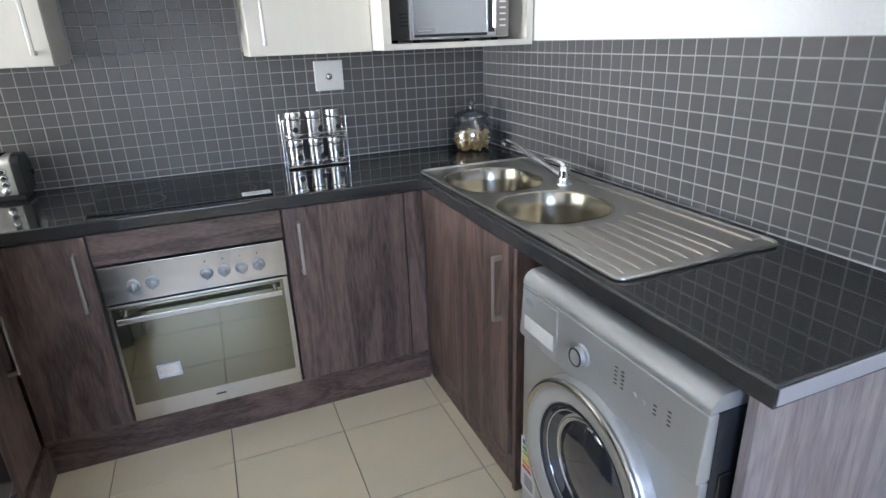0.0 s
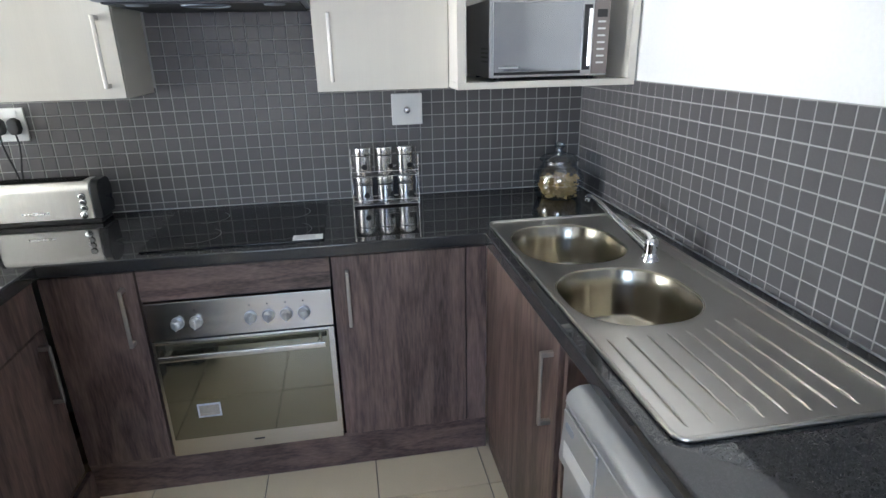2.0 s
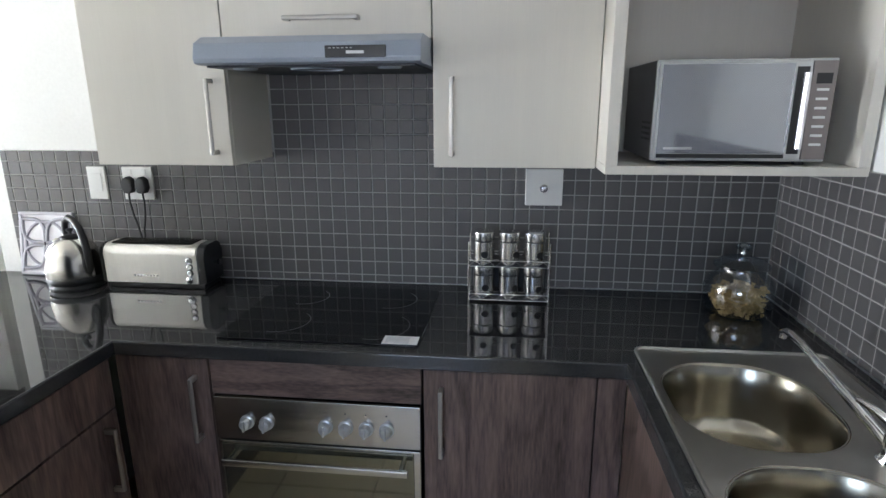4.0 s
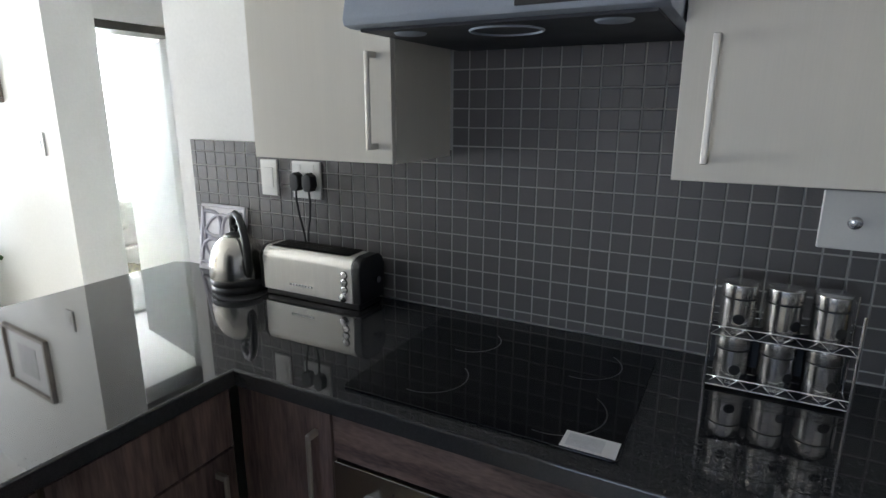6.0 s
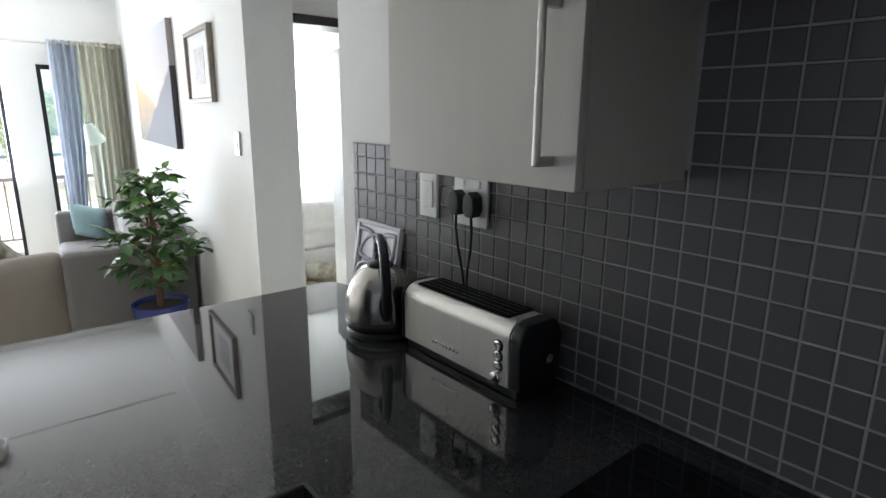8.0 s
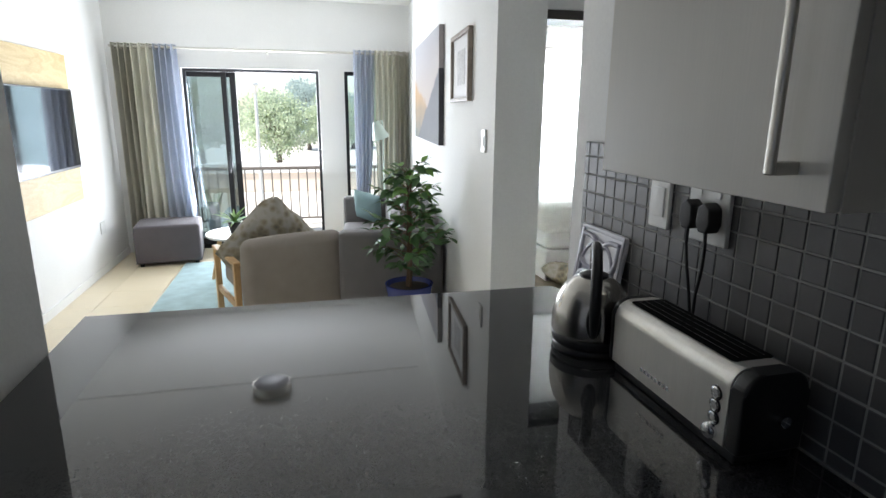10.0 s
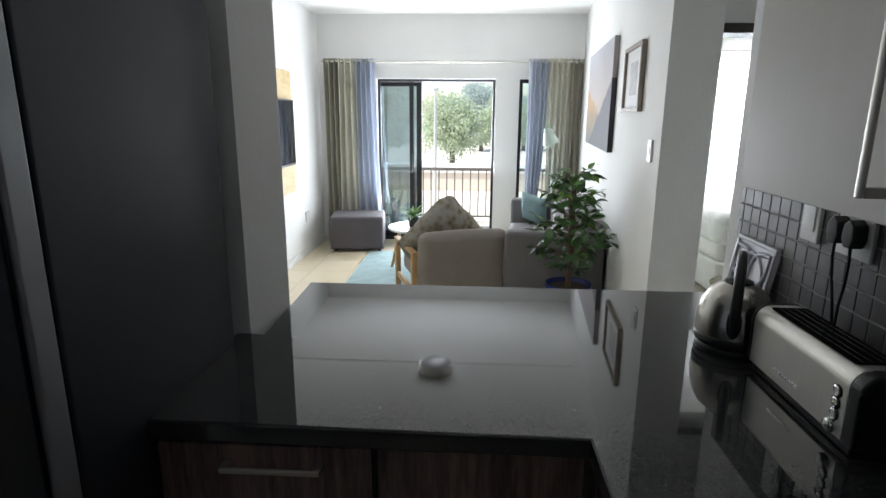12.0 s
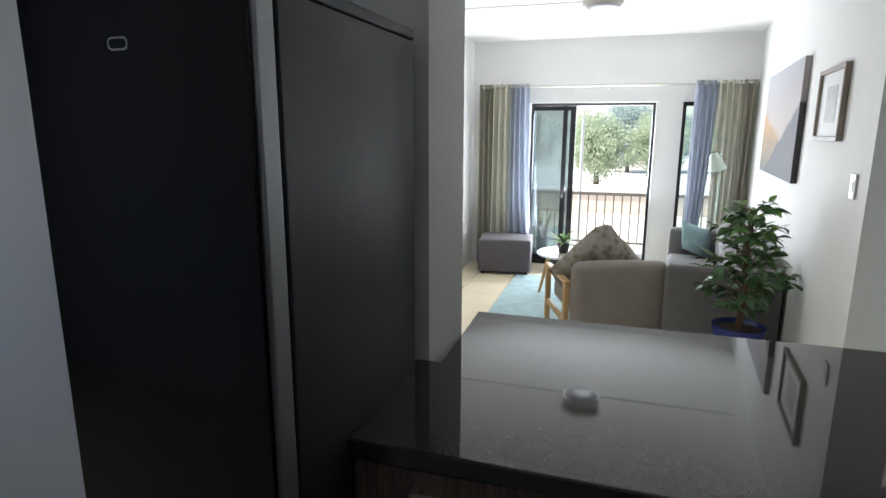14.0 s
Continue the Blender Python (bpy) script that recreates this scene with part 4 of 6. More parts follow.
def kettle():
    x, y, z = -2.428, -0.146, COUNTER
    t = thing("kettle", x, y, z, 0, "brushed steel dome kettle with black handle and base", "kettle")
    part("power_base", lathe([(0, 0.001), (0.094, 0.001), (0.097, 0.006), (0.096, 0.018), (0.088, 0.024), (0, 0.0245)], x, y, z, 40), BLACK, t, "black power base")
    part("collar", lathe([(0.098, 0.025), (0.1, 0.031), (0.1, 0.042), (0.0965, 0.046)], x, y, z, 40), BLACK, t)
    part("body", lathe([(0.0985, 0.0465), (0.1005, 0.055), (0.1, 0.08), (0.096, 0.11), (0.087, 0.14), (0.072, 0.166), (0.052, 0.184), (0.036, 0.191)], x, y, z, 48), STEEL_KETTLE, t, "brushed steel body")
    lid = part("lid", lathe([(0.037, 0.19), (0.036, 0.197), (0.02, 0.203), (0.008, 0.205)], x, y, z, 32), BLACK, t, "black lid")
    part("lid_knob", lathe([(0.007, 0.204), (0.006, 0.213), (0.012, 0.22), (0.012, 0.226), (0, 0.229)], x, y, z, 20), BLACK, lid)
    d = Vector((0.9, -0.42, 0)).normalized()
    o = Vector((x, y, z))

    def at(r, h):
        return o + d * r + Vector((0, 0, h))

    part("handle", tube([at(-0.03, 0.192), at(-0.034, 0.225), at(-0.022, 0.255), at(0.008, 0.27), at(0.045, 0.262), at(0.075, 0.235), at(0.095, 0.195), at(0.106, 0.15), at(0.108, 0.1), at(0.1035, 0.07)],
                        0.012, 12, radii=[0.01, 0.011, 0.012, 0.0125, 0.013, 0.0135, 0.014, 0.014, 0.012, 0.008]), BLACK, t, "curved black handle")
    g = lathe([(0, 0.006), (0.5, 0.005), (0.9, 0.002), (1.0, -0.006)], 0, 0, 0, 28)
    g.transform(Matrix.LocRotScale(at(0.1015, 0.1), Euler((radians(90), 0, math.atan2(d.y, d.x) + math.pi / 2)), Vector((0.019, 0.045, 1.0))))
    part("water_gauge", g, BLACK, t, "oval dark water gauge")
    s = tube([at(-0.08, 0.13), at(-0.105, 0.15), at(-0.12, 0.168)], 0.02, 12, radii=[0.03, 0.022, 0.013])
    part("spout", s, STEEL, t)
    t.scale = (0.93, 0.93, 0.93)


kettle()


def relief_tile():
    t = thing("relief_tile", -2.63, -0.03, COUNTER, 0, "white square relief tile with grey petal pattern, leaning on the wall", "decorative tile")
    pale = surface("pale_glaze", (0.82, 0.81, 0.85), 0.3, 0, (12, 12, 12), 0.06, 120, 0.03)
    grey = surface("grey_violet_glaze", (0.4, 0.39, 0.45), 0.35, 0, (12, 12, 12), 0.12, 120, 0.03)
    lean = pose(-2.63, -0.048, COUNTER + 0.001, -9, 0, 0)
    s = 0.112
    part("plate", turned(box(-s, s, 0.0, 0.012, 0, 2 * s + 0.02, 0.003), lean), pale, t)
    b = bmesh.new()
    for u0, u1, v0, v1 in ((-s, s, 0, 0.012), (-s, s, 2 * s + 0.008, 2 * s + 0.02), (-s, -s + 0.012, 0.0125, 2 * s + 0.0075), (s - 0.012, s, 0.0125, 2 * s + 0.0075)):
        box(u0, u1, -0.006, -0.0002, v0, v1, 0.002, 1, b)
    part("border", turned(b, lean), surface("silver_grey_glaze", (0.58, 0.57, 0.62), 0.3, 0, (12, 12, 12), 0.06, 120, 0.03), t)
    cz = s + 0.01
    for k in range(4):
        a0 = math.pi / 4 + k * math.pi / 2
        # a petal: two arcs from the middle to a corner
        for bend in (-1, 1):
            pts = []
            for i in range(13):
                u = i / 12
                w = 0.042 * math.sin(math.pi * u) * bend
                rr = 0.008 + u * 0.125
                pts.append((rr * math.cos(a0) - w * math.sin(a0), -0.003, cz + rr * math.sin(a0) + w * math.cos(a0)))
            part("petal", turned(tube(pts, 0.0075, 8), lean), grey, t)
    for k in range(4):
        a0 = math.pi / 4 + k * math.pi / 2
        rim = [(0.014 + 0.113 * i / 10, b * 0.034 * math.sin(math.pi * i / 10)) for b, steps in ((1, range(11)), (-1, range(9, 0, -1))) for i in steps]
        leaf_plate = prism([(u * math.cos(a0) - w * math.sin(a0), cz + u * math.sin(a0) + w * math.cos(a0)) for u, w in rim], -0.004, -0.0003, "y")
        part("petal_face", turned(leaf_plate, lean), pale, t)
    ring = tube([(0.085 * math.cos(a), -0.003, cz + 0.085 * math.sin(a)) for a in [radians(10 * i) for i in range(36)]], 0.006, 8, closed=True)
    part("ring", turned(ring, lean), grey, t)


relief_tile()


def plate(name, x0, x1, z0, z1, label, category):
    t = thing(name, (x0 + x1) / 2, -0.006, z0, 0, label, category)
    part("cover", box(x0, x1, -0.0135, -0.0036, z0, z1, 0.003), WHITE_PLASTIC, t)
    return t


t = plate("light_switch", -2.432, -2.36, 1.195, 1.316, "white plastic wall switch on dark tiles", "light switch")
part("rocker", box(-2.417, -2.375, -0.0165, -0.0136, 1.222, 1.29, 0.0015, 1), WHITE_PLASTIC, t)
t = plate("double_socket", -2.292, -2.174, 1.195, 1.316, "white double wall socket with two plugs in use", "wall socket")
for x in (-2.262, -2.206):
    part("rocker", box(x - 0.009, x + 0.009, -0.0165, -0.0136, 1.288, 1.306, 0.001, 1), WHITE_PLASTIC, t)
for i, x in enumerate((-2.26, -2.207)):
    p = thing("plug", x, -0.02, 1.22, 0, "black three-pin plug with cord in the wall socket", "plug", "plugs in the double socket")
    part("body", prism([(x - 0.012, 1.222), (x + 0.012, 1.222), (x + 0.021, 1.24), (x + 0.018, 1.272), (x, 1.284), (x - 0.018, 1.272), (x - 0.021, 1.24)], -0.045, -0.0138, "y", 0.005), RUBBER, p)
    s = 1 if i == 0 else -1
    part("cord", tube([(x, -0.034, 1.224), (x - 0.002 * s, -0.033, 1.19), (x + 0.004 * s, -0.03, 1.14), (x + 0.016 * s, -0.028, 1.09), (x + 0.022 * s, -0.024, 1.04), (x + 0.023 * s, -0.02, 0.97), (x + 0.023 * s, -0.018, 0.905)], 0.0034, 8), RUBBER, p)
t = plate("isolator_switch", -0.822, -0.697, 1.196, 1.321, "white square cooker isolator plate with round knob", "wall switch")
part("knob", lathe([(0.014, 0), (0.0135, 0.004), (0.009, 0.0065), (0, 0.007)], 0, 0, 0, 24, None, pose(-0.76, -0.0134, 1.255, 90, 0, 0)), FOIL, t)


STEEL_JAR = surface("brushed_jar_steel", (0.74, 0.73, 0.71), 0.2, 1.0, (5, 5, 60), 0.05, 600, 0.01, 0.1)


def spice_rack():
    x0, x1, y0, y1 = -1.002, -0.742, -0.178, -0.092
    t = thing("spice_rack", (x0 + x1) / 2, (y0 + y1) / 2, COUNTER, 0, "two-tier chrome wire spice rack on the worktop", "spice rack")
    for x in (x0, x1):
        for y in (y0, y1):
            part("post", tube([(x, y, COUNTER + 0.001), (x, y, 1.105 if y == y0 else 1.12)], 0.003, 8), CHROME, t)
    for z in (COUNTER + 0.008, 1.022):
        for y in (y0, y1):
            part("shelf_wire", tube([(x0, y, z), (x1, y, z)], 0.0017, 6), CHROME, t)
            part("guard_wire", tube([(x0, y, z + 0.02), (x1, y, z + 0.02)], 0.0018, 6), CHROME, t)
        part("zigzag_wire", tube([(x0 + (x1 - x0) * i / 12, y0 - 0.001, z + (0.02 if i % 2 else 0.0)) for i in range(13)], 0.0011, 6), CHROME, t)
        for x in (x0, x1):
            part("side_wire", tube([(x, y0, z), (x, y1, z)], 0.0022, 6), CHROME, t)
        part("shelf", box(x0 + 0.003, x1 - 0.003, y0 + 0.002, y1 - 0.002, z - 0.001, z + 0.0012), DARK_METAL, t)
    part("back_plate", box(x0 + 0.004, x1 - 0.004, y1 - 0.0075, y1 - 0.0035, COUNTER + 0.03, 1.02), DARK_METAL, t, "dark back plate")


spice_rack()
first = None
for z in (COUNTER + 0.0095, 1.0235):
    for x in (-0.955, -0.872, -0.79):
        if first is None:
            first = thing("spice_jar", x, -0.135, z, 0, "small chrome spice jar with round window in a wire rack", "spice jar", "spice jars in the rack")
            part("jar", lathe([(0, 0), (0.033, 0), (0.0345, 0.003), (0.0345, 0.076), (0.0335, 0.078)], x, -0.135, z, 36), STEEL_JAR, first)
            lid = part("lid", lathe([(0.0335, 0.079), (0.0355, 0.081), (0.0355, 0.106), (0.033, 0.109), (0, 0.11)], x, -0.135, z, 36), STEEL_JAR, first)
            part("lid_groove", lathe([(0.0345, 0.0765), (0.0345, 0.0795)], x, -0.135, z, 36), BLACK, lid)
            wdw = lathe([(0, 0.0015), (0.011, 0.001), (0.012, -0.002)], 0, 0, 0, 20)
            part("window", turned(wdw, pose(x + 0.008, -0.1685, z + 0.036, 90, 0, 12)), BLACK, first, "round dark window")
        else:
            copy_thing(first, pose(x, -0.135, z, 0, 0, 15 * ((x * 100) % 3 - 1)))


def biscuit_jar():
    x, y, z = -0.168, -0.2, COUNTER
    t = thing("biscuit_jar", x, y, z, 0, "ribbed clear glass jar half full of dry pasta", "storage jar")
    clear = pane_glass("clear_glass", (0.9, 0.93, 0.95), 0.14)
    thick = pane_glass("thick_lid_glass", (0.62, 0.7, 0.76), 0.3)
    out = [(0, 0.001), (0.06, 0.001), (0.076, 0.01), (0.083, 0.04), (0.084, 0.085), (0.074, 0.112), (0.058, 0.128), (0.056, 0.142)]
    inn = [(0.053, 0.142), (0.055, 0.126), (0.07, 0.111), (0.08, 0.084), (0.079, 0.04), (0.072, 0.012), (0.058, 0.006), (0, 0.006)]
    bm = lathe(out + inn, x, y, z, 60)
    for v in bm.verts:
        r = math.hypot(v.co.x - x, v.co.y - y)
        if r > 0.081 and z + 0.02 < v.co.z < z + 0.1:
            k = 1 + 0.012 * math.cos(30 * math.atan2(v.co.y - y, v.co.x - x))
            v.co.x, v.co.y = x + (v.co.x - x) * k, y + (v.co.y - y) * k
    part("jar", bm, clear, t)
    lid = part("lid", lathe([(0, 0.1445), (0.055, 0.1445), (0.066, 0.147), (0.066, 0.153), (0.05, 0.166), (0.02, 0.176), (0.01, 0.182), (0, 0.182)], x, y, z, 48), thick, t, "domed glass lid")
    part("lid_knob", lathe([(0, 0.1825), (0.009, 0.1825), (0.008, 0.19), (0.018, 0.2), (0.018, 0.208), (0.008, 0.215), (0, 0.216)], x, y, z, 32), thick, lid)
    t.scale = (1.2, 1.2, 1.05)
    pasta = thing("dry_pasta", x, y, z + 0.007, 0, "yellow twisted dry pasta filling half the jar", "pasta", "", "stuff")
    gold = surface("dry_pasta_yellow", (0.66, 0.44, 0.17), 0.55, 0, (60, 60, 60), 0.25, 400, 0.1, 0.1, 0.4, 0.4)
    bm = bmesh.new()
    r2 = random.Random(3)
    for i in range(260):
        a, rr, h = r2.uniform(0, 6.3), 0.073 * math.sqrt(r2.uniform(0.05, 1)), r2.uniform(0.014, 0.086)
        c = Vector((x + rr * math.cos(a), y + rr * math.sin(a), z + h))
        d = Vector((r2.uniform(-1, 1), r2.uniform(-1, 1), r2.uniform(-0.5, 0.5))).normalized()
        q = d.cross(Vector((0, 0, 1))).normalized()
        n = 5
        prev = None
        for j in range(n + 1):
            p = c + d * (0.026 * (j / n - 0.5))
            w = (q * math.cos(j * 1.1) + d.cross(q) * math.sin(j * 1.1)) * 0.0075
            row = (bm.verts.new(p + w), bm.verts.new(p - w))
            if prev:
                bm.faces.new((prev[0], prev[1], row[1], row[0]))
            prev = row
    part("pasta_pieces", bm, gold, pasta, smooth=False)


biscuit_jar()

# ---- living room: openings and curtains ----
ALU = surface("dark_bronze_aluminium", (0.03, 0.031, 0.035), 0.4, 0.4, (6, 6, 6), 0.1, 300, 0.02)
PANE = pane_glass("window_glass", (0.86, 0.92, 0.93), 0.1)
PANE_TINT = pane_glass("tinted_window_glass", (0.5, 0.58, 0.6), 0.3)


def frame_bars(parent, name, y0, y1, z0, z1, x0, x1, w, material=ALU):
    for a, b, c, d in ((y0, y0 + w, z0, z1), (y1 - w, y1, z0, z1), (y0 + w, y1 - w, z1 - w, z1), (y0 + w, y1 - w, z0, z0 + w)):
        part(name, box(x0, x1, a, b, c, d, 0.002, 1), material, parent)


t = thing("door_1", FAR - 0.1, -1.27, 0, 0, "dark aluminium sliding glass door standing open to the balcony", "sliding door", "", "structure")
frame_bars(t, "frame", -1.94, -0.6, 0.0, 1.86, FAR - 0.14, FAR - 0.06, 0.028)
leaf = part("leaf_stile", box(FAR - 0.125, FAR - 0.1, -1.5, -1.44, 0.03, 1.83, 0.002, 1), ALU, t)
part("leaf_stile", box(FAR - 0.095, FAR - 0.07, -1.58, -1.53, 0.03, 1.83, 0.002, 1), ALU, t)
part("leaf_rail", box(FAR - 0.125, FAR - 0.1, -1.91, -1.5, 0.03, 0.1, 0.002, 1), ALU, t)
part("leaf_rail", box(FAR - 0.125, FAR - 0.1, -1.91, -1.5, 1.78, 1.83, 0.002, 1), ALU, t)
p = part("pane", box(FAR - 0.115, FAR - 0.11, -1.91, -1.5, 0.1, 1.78), PANE_TINT, t)
p.visible_shadow = False
part("handle", box(FAR - 0.07, FAR - 0.045, -1.565, -1.545, 0.8, 1.02, 0.004), ALU, t)
part("lower_track", box(FAR - 0.16, FAR - 0.04, -1.93, -0.61, 0.001, 0.018, 0.002, 1), ALU, t)
t = thing("window_1", FAR - 0.1, -0.1, 0.35, 0, "narrow dark aluminium window behind the curtain", "window", "", "structure")
frame_bars(t, "frame", -0.335, 0.15, 0.35, 1.86, FAR - 0.14, FAR - 0.06, 0.04)
p = part("pane", box(FAR - 0.1, FAR - 0.095, -0.295, 0.11, 0.39, 1.82), PANE, t)
p.visible_shadow = False

TAUPE = cloth("taupe_curtain_cloth", (0.62, 0.6, 0.52), 0.9, 700, 0.12, 0.5)
CREAMC = cloth("cream_curtain_cloth", (0.87, 0.86, 0.78), 0.9, 700, 0.1, 0.5)
BLUE = cloth("pale_blue_curtain_cloth", (0.7, 0.735, 0.8), 0.9, 700, 0.1, 0.5)


def curtain(y0, y1, material, label, waves, x=FAR + 0.16, top=2.06, low=0.015, flare=0.0, seed=0):
    t = thing("curtain", x, (y0 + y1) / 2, low, 0, label, "curtain", "eyelet curtains")
    r = random.Random(seed)
    bm = bmesh.new()
    n, m = waves * 14, 22
    ph = [r.uniform(-0.5, 0.5) for _ in range(waves + 2)]
    front = []
    for k in range(m + 1):
        v = k / m
        z = top + (low - top) * v
        row = []
        for i in range(n + 1):
            u = i / n
            w = u * waves
            a = 2 * math.pi * w + ph[int(w)] * 0.4 * v
            yy = y0 + (y1 - y0) * u + flare * v * v * u + 0.012 * v * math.sin(3 * v + 5 * u + seed)
            xx = x + (0.046 + 0.014 * v * math.sin(7 * u + seed)) * math.sin(a) + 0.01 * math.sin(2 * a + 2 * v)
            row.append(bm.verts.new((xx, yy, z)))
        front.append(row)
    for a, b in zip(front, front[1:]):
        for i in range(n):
            bm.faces.new((a[i], a[i + 1], b[i + 1], b[i]))
    bmesh.ops.solidify(bm, geom=bm.faces[:], thickness=0.003)
    part("fabric", bm, material, t)
    for i in range(waves):
        yy = y0 + (y1 - y0) * (i + 0.5) / waves
        ring = tube([(x + 0.021 * math.cos(a), yy, 2.028 + 0.021 * math.sin(a)) for a in [radians(30 * j) for j in range(12)]], 0.004, 6, closed=True)
        part("eyelet", ring, STEEL, t)
    return t


curtain(-2.5, -2.33, TAUPE, "taupe eyelet curtain hanging to the floor", 3, seed=1)
curtain(-2.335, -2.13, CREAMC, "cream striped eyelet curtain hanging to the floor", 3, seed=2, x=FAR + 0.17)
curtain(-2.14, -1.93, BLUE, "pale blue eyelet curtain beside the sliding door", 4, seed=3, flare=0.1)
curtain(-0.25, -0.03, BLUE, "pale blue eyelet curtain beside the narrow window", 4, seed=4, flare=-0.12)
curtain(-0.03, 0.2, CREAMC, "cream striped eyelet curtain hanging to the floor", 4, seed=5, x=FAR + 0.17)
curtain(0.2, 0.335, TAUPE, "taupe eyelet curtain hanging in the corner", 2, seed=6)
t = thing("curtain_rod", FAR + 0.16, -1.1, 2.0, 0, "slim steel curtain rod on brackets above the sliding door", "curtain rod")
part("rod", tube([(FAR + 0.16, -2.52, 2.03), (FAR + 0.16, 0.32, 2.03)], 0.011, 10), STEEL, t)
for y in (-2.45, -1.1, 0.26):
    b = part("bracket", tube([(FAR + 0.002, y, 2.005), (FAR + 0.08, y, 2.005), (FAR + 0.16, y, 2.012)], 0.008, 8), STEEL, t)

# ---- living room: furniture ----
GREY_CLOTH = cloth("grey_upholstery", (0.2, 0.19, 0.19), 0.95, 900, 0.14)
MUSHROOM = cloth("mushroom_upholstery", (0.3, 0.265, 0.235), 0.95, 900, 0.12)
CHARCOAL = cloth("charcoal_upholstery", (0.11, 0.098, 0.106), 0.9, 800, 0.12)
BEECH = wood_grain("oiled_beech", (0.42, 0.25, 0.1), (0.62, 0.4, 0.19), (2.5, 2.5, 0.5), 0.45)
TEAL = cloth("pale_teal_cushion", (0.27, 0.4, 0.42), 0.9, 600, 0.15)


def soft(x0, x1, y0, y1, z0, z1, r=0.04, puff=0.0):
    """A padded block: round edges, its large faces a little swollen."""
    bm = box(x0, x1, y0, y1, z0, z1, r, 4)
    if puff:
        bmesh.ops.subdivide_edges(bm, edges=[e for e in bm.edges if e.calc_length() > 0.15], cuts=6, use_grid_fill=True)
        c = Vector(((x0 + x1) / 2, (y0 + y1) / 2, (z0 + z1) / 2))
        hx, hy, hz = (x1 - x0) / 2, (y1 - y0) / 2, (z1 - z0) / 2
        for v in bm.verts:
            u = (v.co - c)
            fx, fy, fz = u.x / hx, u.y / hy, u.z / hz
            v.co += Vector((fx * (1 - fy * fy) * (1 - fz * fz), fy * (1 - fx * fx) * (1 - fz * fz), fz * (1 - fx * fx) * (1 - fy * fy))) * puff
    return bm


def ottoman():
    t = thing("ottoman", -7.2, -2.11, 0, 6, "plain dark grey upholstered ottoman on short feet", "ottoman")
    part("box", soft(-0.243, 0.243, -0.288, 0.288, 0.03, 0.39, 0.028, 0.005), CHARCOAL, t, world=False)
    part("seam", box(-0.2435, 0.2435, -0.2885, 0.2885, 0.036, 0.04, 0.001, 1), CHARCOAL, t, world=False)
    for x in (-0.2, 0.2):
        for y in (-0.24, 0.24):
            part("foot", lathe([(0, 0), (0.018, 0), (0.022, 0.031), (0, 0.031)], x, y, 0, 12), BLACK, t, world=False)


ottoman()


def sofa():
    t = thing("sofa", -5.75, -0.18, 0, math.degrees(math.atan2(-0.36, 3.99)), "grey upholstered two-seater sofa along the wall", "sofa")
    L, half = 0.86, 0.345
    part("base", soft(-L + 0.14, L - 0.14, -half + 0.02, half, 0.1, 0.3, 0.02), GREY_CLOTH, t, world=False)
    part("backrest", soft(-L + 0.14, L - 0.14, half - 0.17, half, 0.302, 0.75, 0.05, 0.01), GREY_CLOTH, t, world=False)
    for a, b in ((-L, -L + 0.135), (L - 0.135, L)):
        part("arm", soft(a, b, -half, half, 0.05, 0.68, 0.03, 0.004), GREY_CLOTH, t, world=False)
    for a, b in ((-L + 0.142, -0.003), (0.003, L - 0.142)):
        part("seat_cushion", soft(a, b, -half, half - 0.175, 0.302, 0.455, 0.04, 0.012), GREY_CLOTH, t, world=False)
        part("back_cushion", soft(a + 0.01, b - 0.01, half - 0.3, half - 0.172, 0.458, 0.76, 0.05, 0.02), GREY_CLOTH, t, world=False)
    for x in (-L + 0.08, L - 0.08):
        for y in (-half + 0.06, half - 0.06):
            part("foot", tube([(x, y, 0), (x, y, 0.092)], 0.02, 10, radii=[0.014, 0.022]), BEECH, t, world=False)


sofa()


def pillow(name, m, size, thick, material, label, category="cushion", lumps=0.0):
    """A square cushion, plump in the middle, thin along its seams, with pointed corners."""
    t = thing(name, 0, 0, 0, 0, label, category)
    t.matrix_world = m
    WORLD_OF[t] = m
    bm = bmesh.new()
    n, half, rows = 18, size / 2, {}
    r = random.Random(int(size * 1000))
    for side in (1, -1):
        for i in range(n + 1):
            for k in range(n + 1):
                u, v = 2 * i / n - 1, 2 * k / n - 1
                edge = i in (0, n) or k in (0, n)
                if edge and side == -1:
                    rows[(side, i, k)] = rows[(1, i, k)]
                    continue
                pull = 1 - 0.07 * (1 - u * u) * abs(v) ** 4 - 0.07 * (1 - v * v) * abs(u) ** 4
                h = 0 if edge else side * thick / 2 * ((1 - u ** 4) * (1 - v ** 4)) ** 0.6 + 0.004 * r.uniform(-1, 1)
                rows[(side, i, k)] = bm.verts.new((u * half * pull, h, v * half * pull))
        for i in range(n):
            for k in range(n):
                bm.faces.new([rows[(side, a, b)] for a, b in ((i, k), (i + 1, k), (i + 1, k + 1), (i, k + 1))])
    if lumps:
        for v in bm.verts:
            d = Vector((math.sin(31 * v.co.x + 17 * v.co.z), math.sin(23 * v.co.z - 9 * v.co.x + 1), math.cos(27 * v.co.x - 21 * v.co.z)))
            far = max(0.0, (abs(v.co.x) + abs(v.co.z)) / half - 1.55)
            v.co = v.co * (1 - 0.28 * far) + d * lumps
    part("cover", bm, material, t, world=False)
    return t


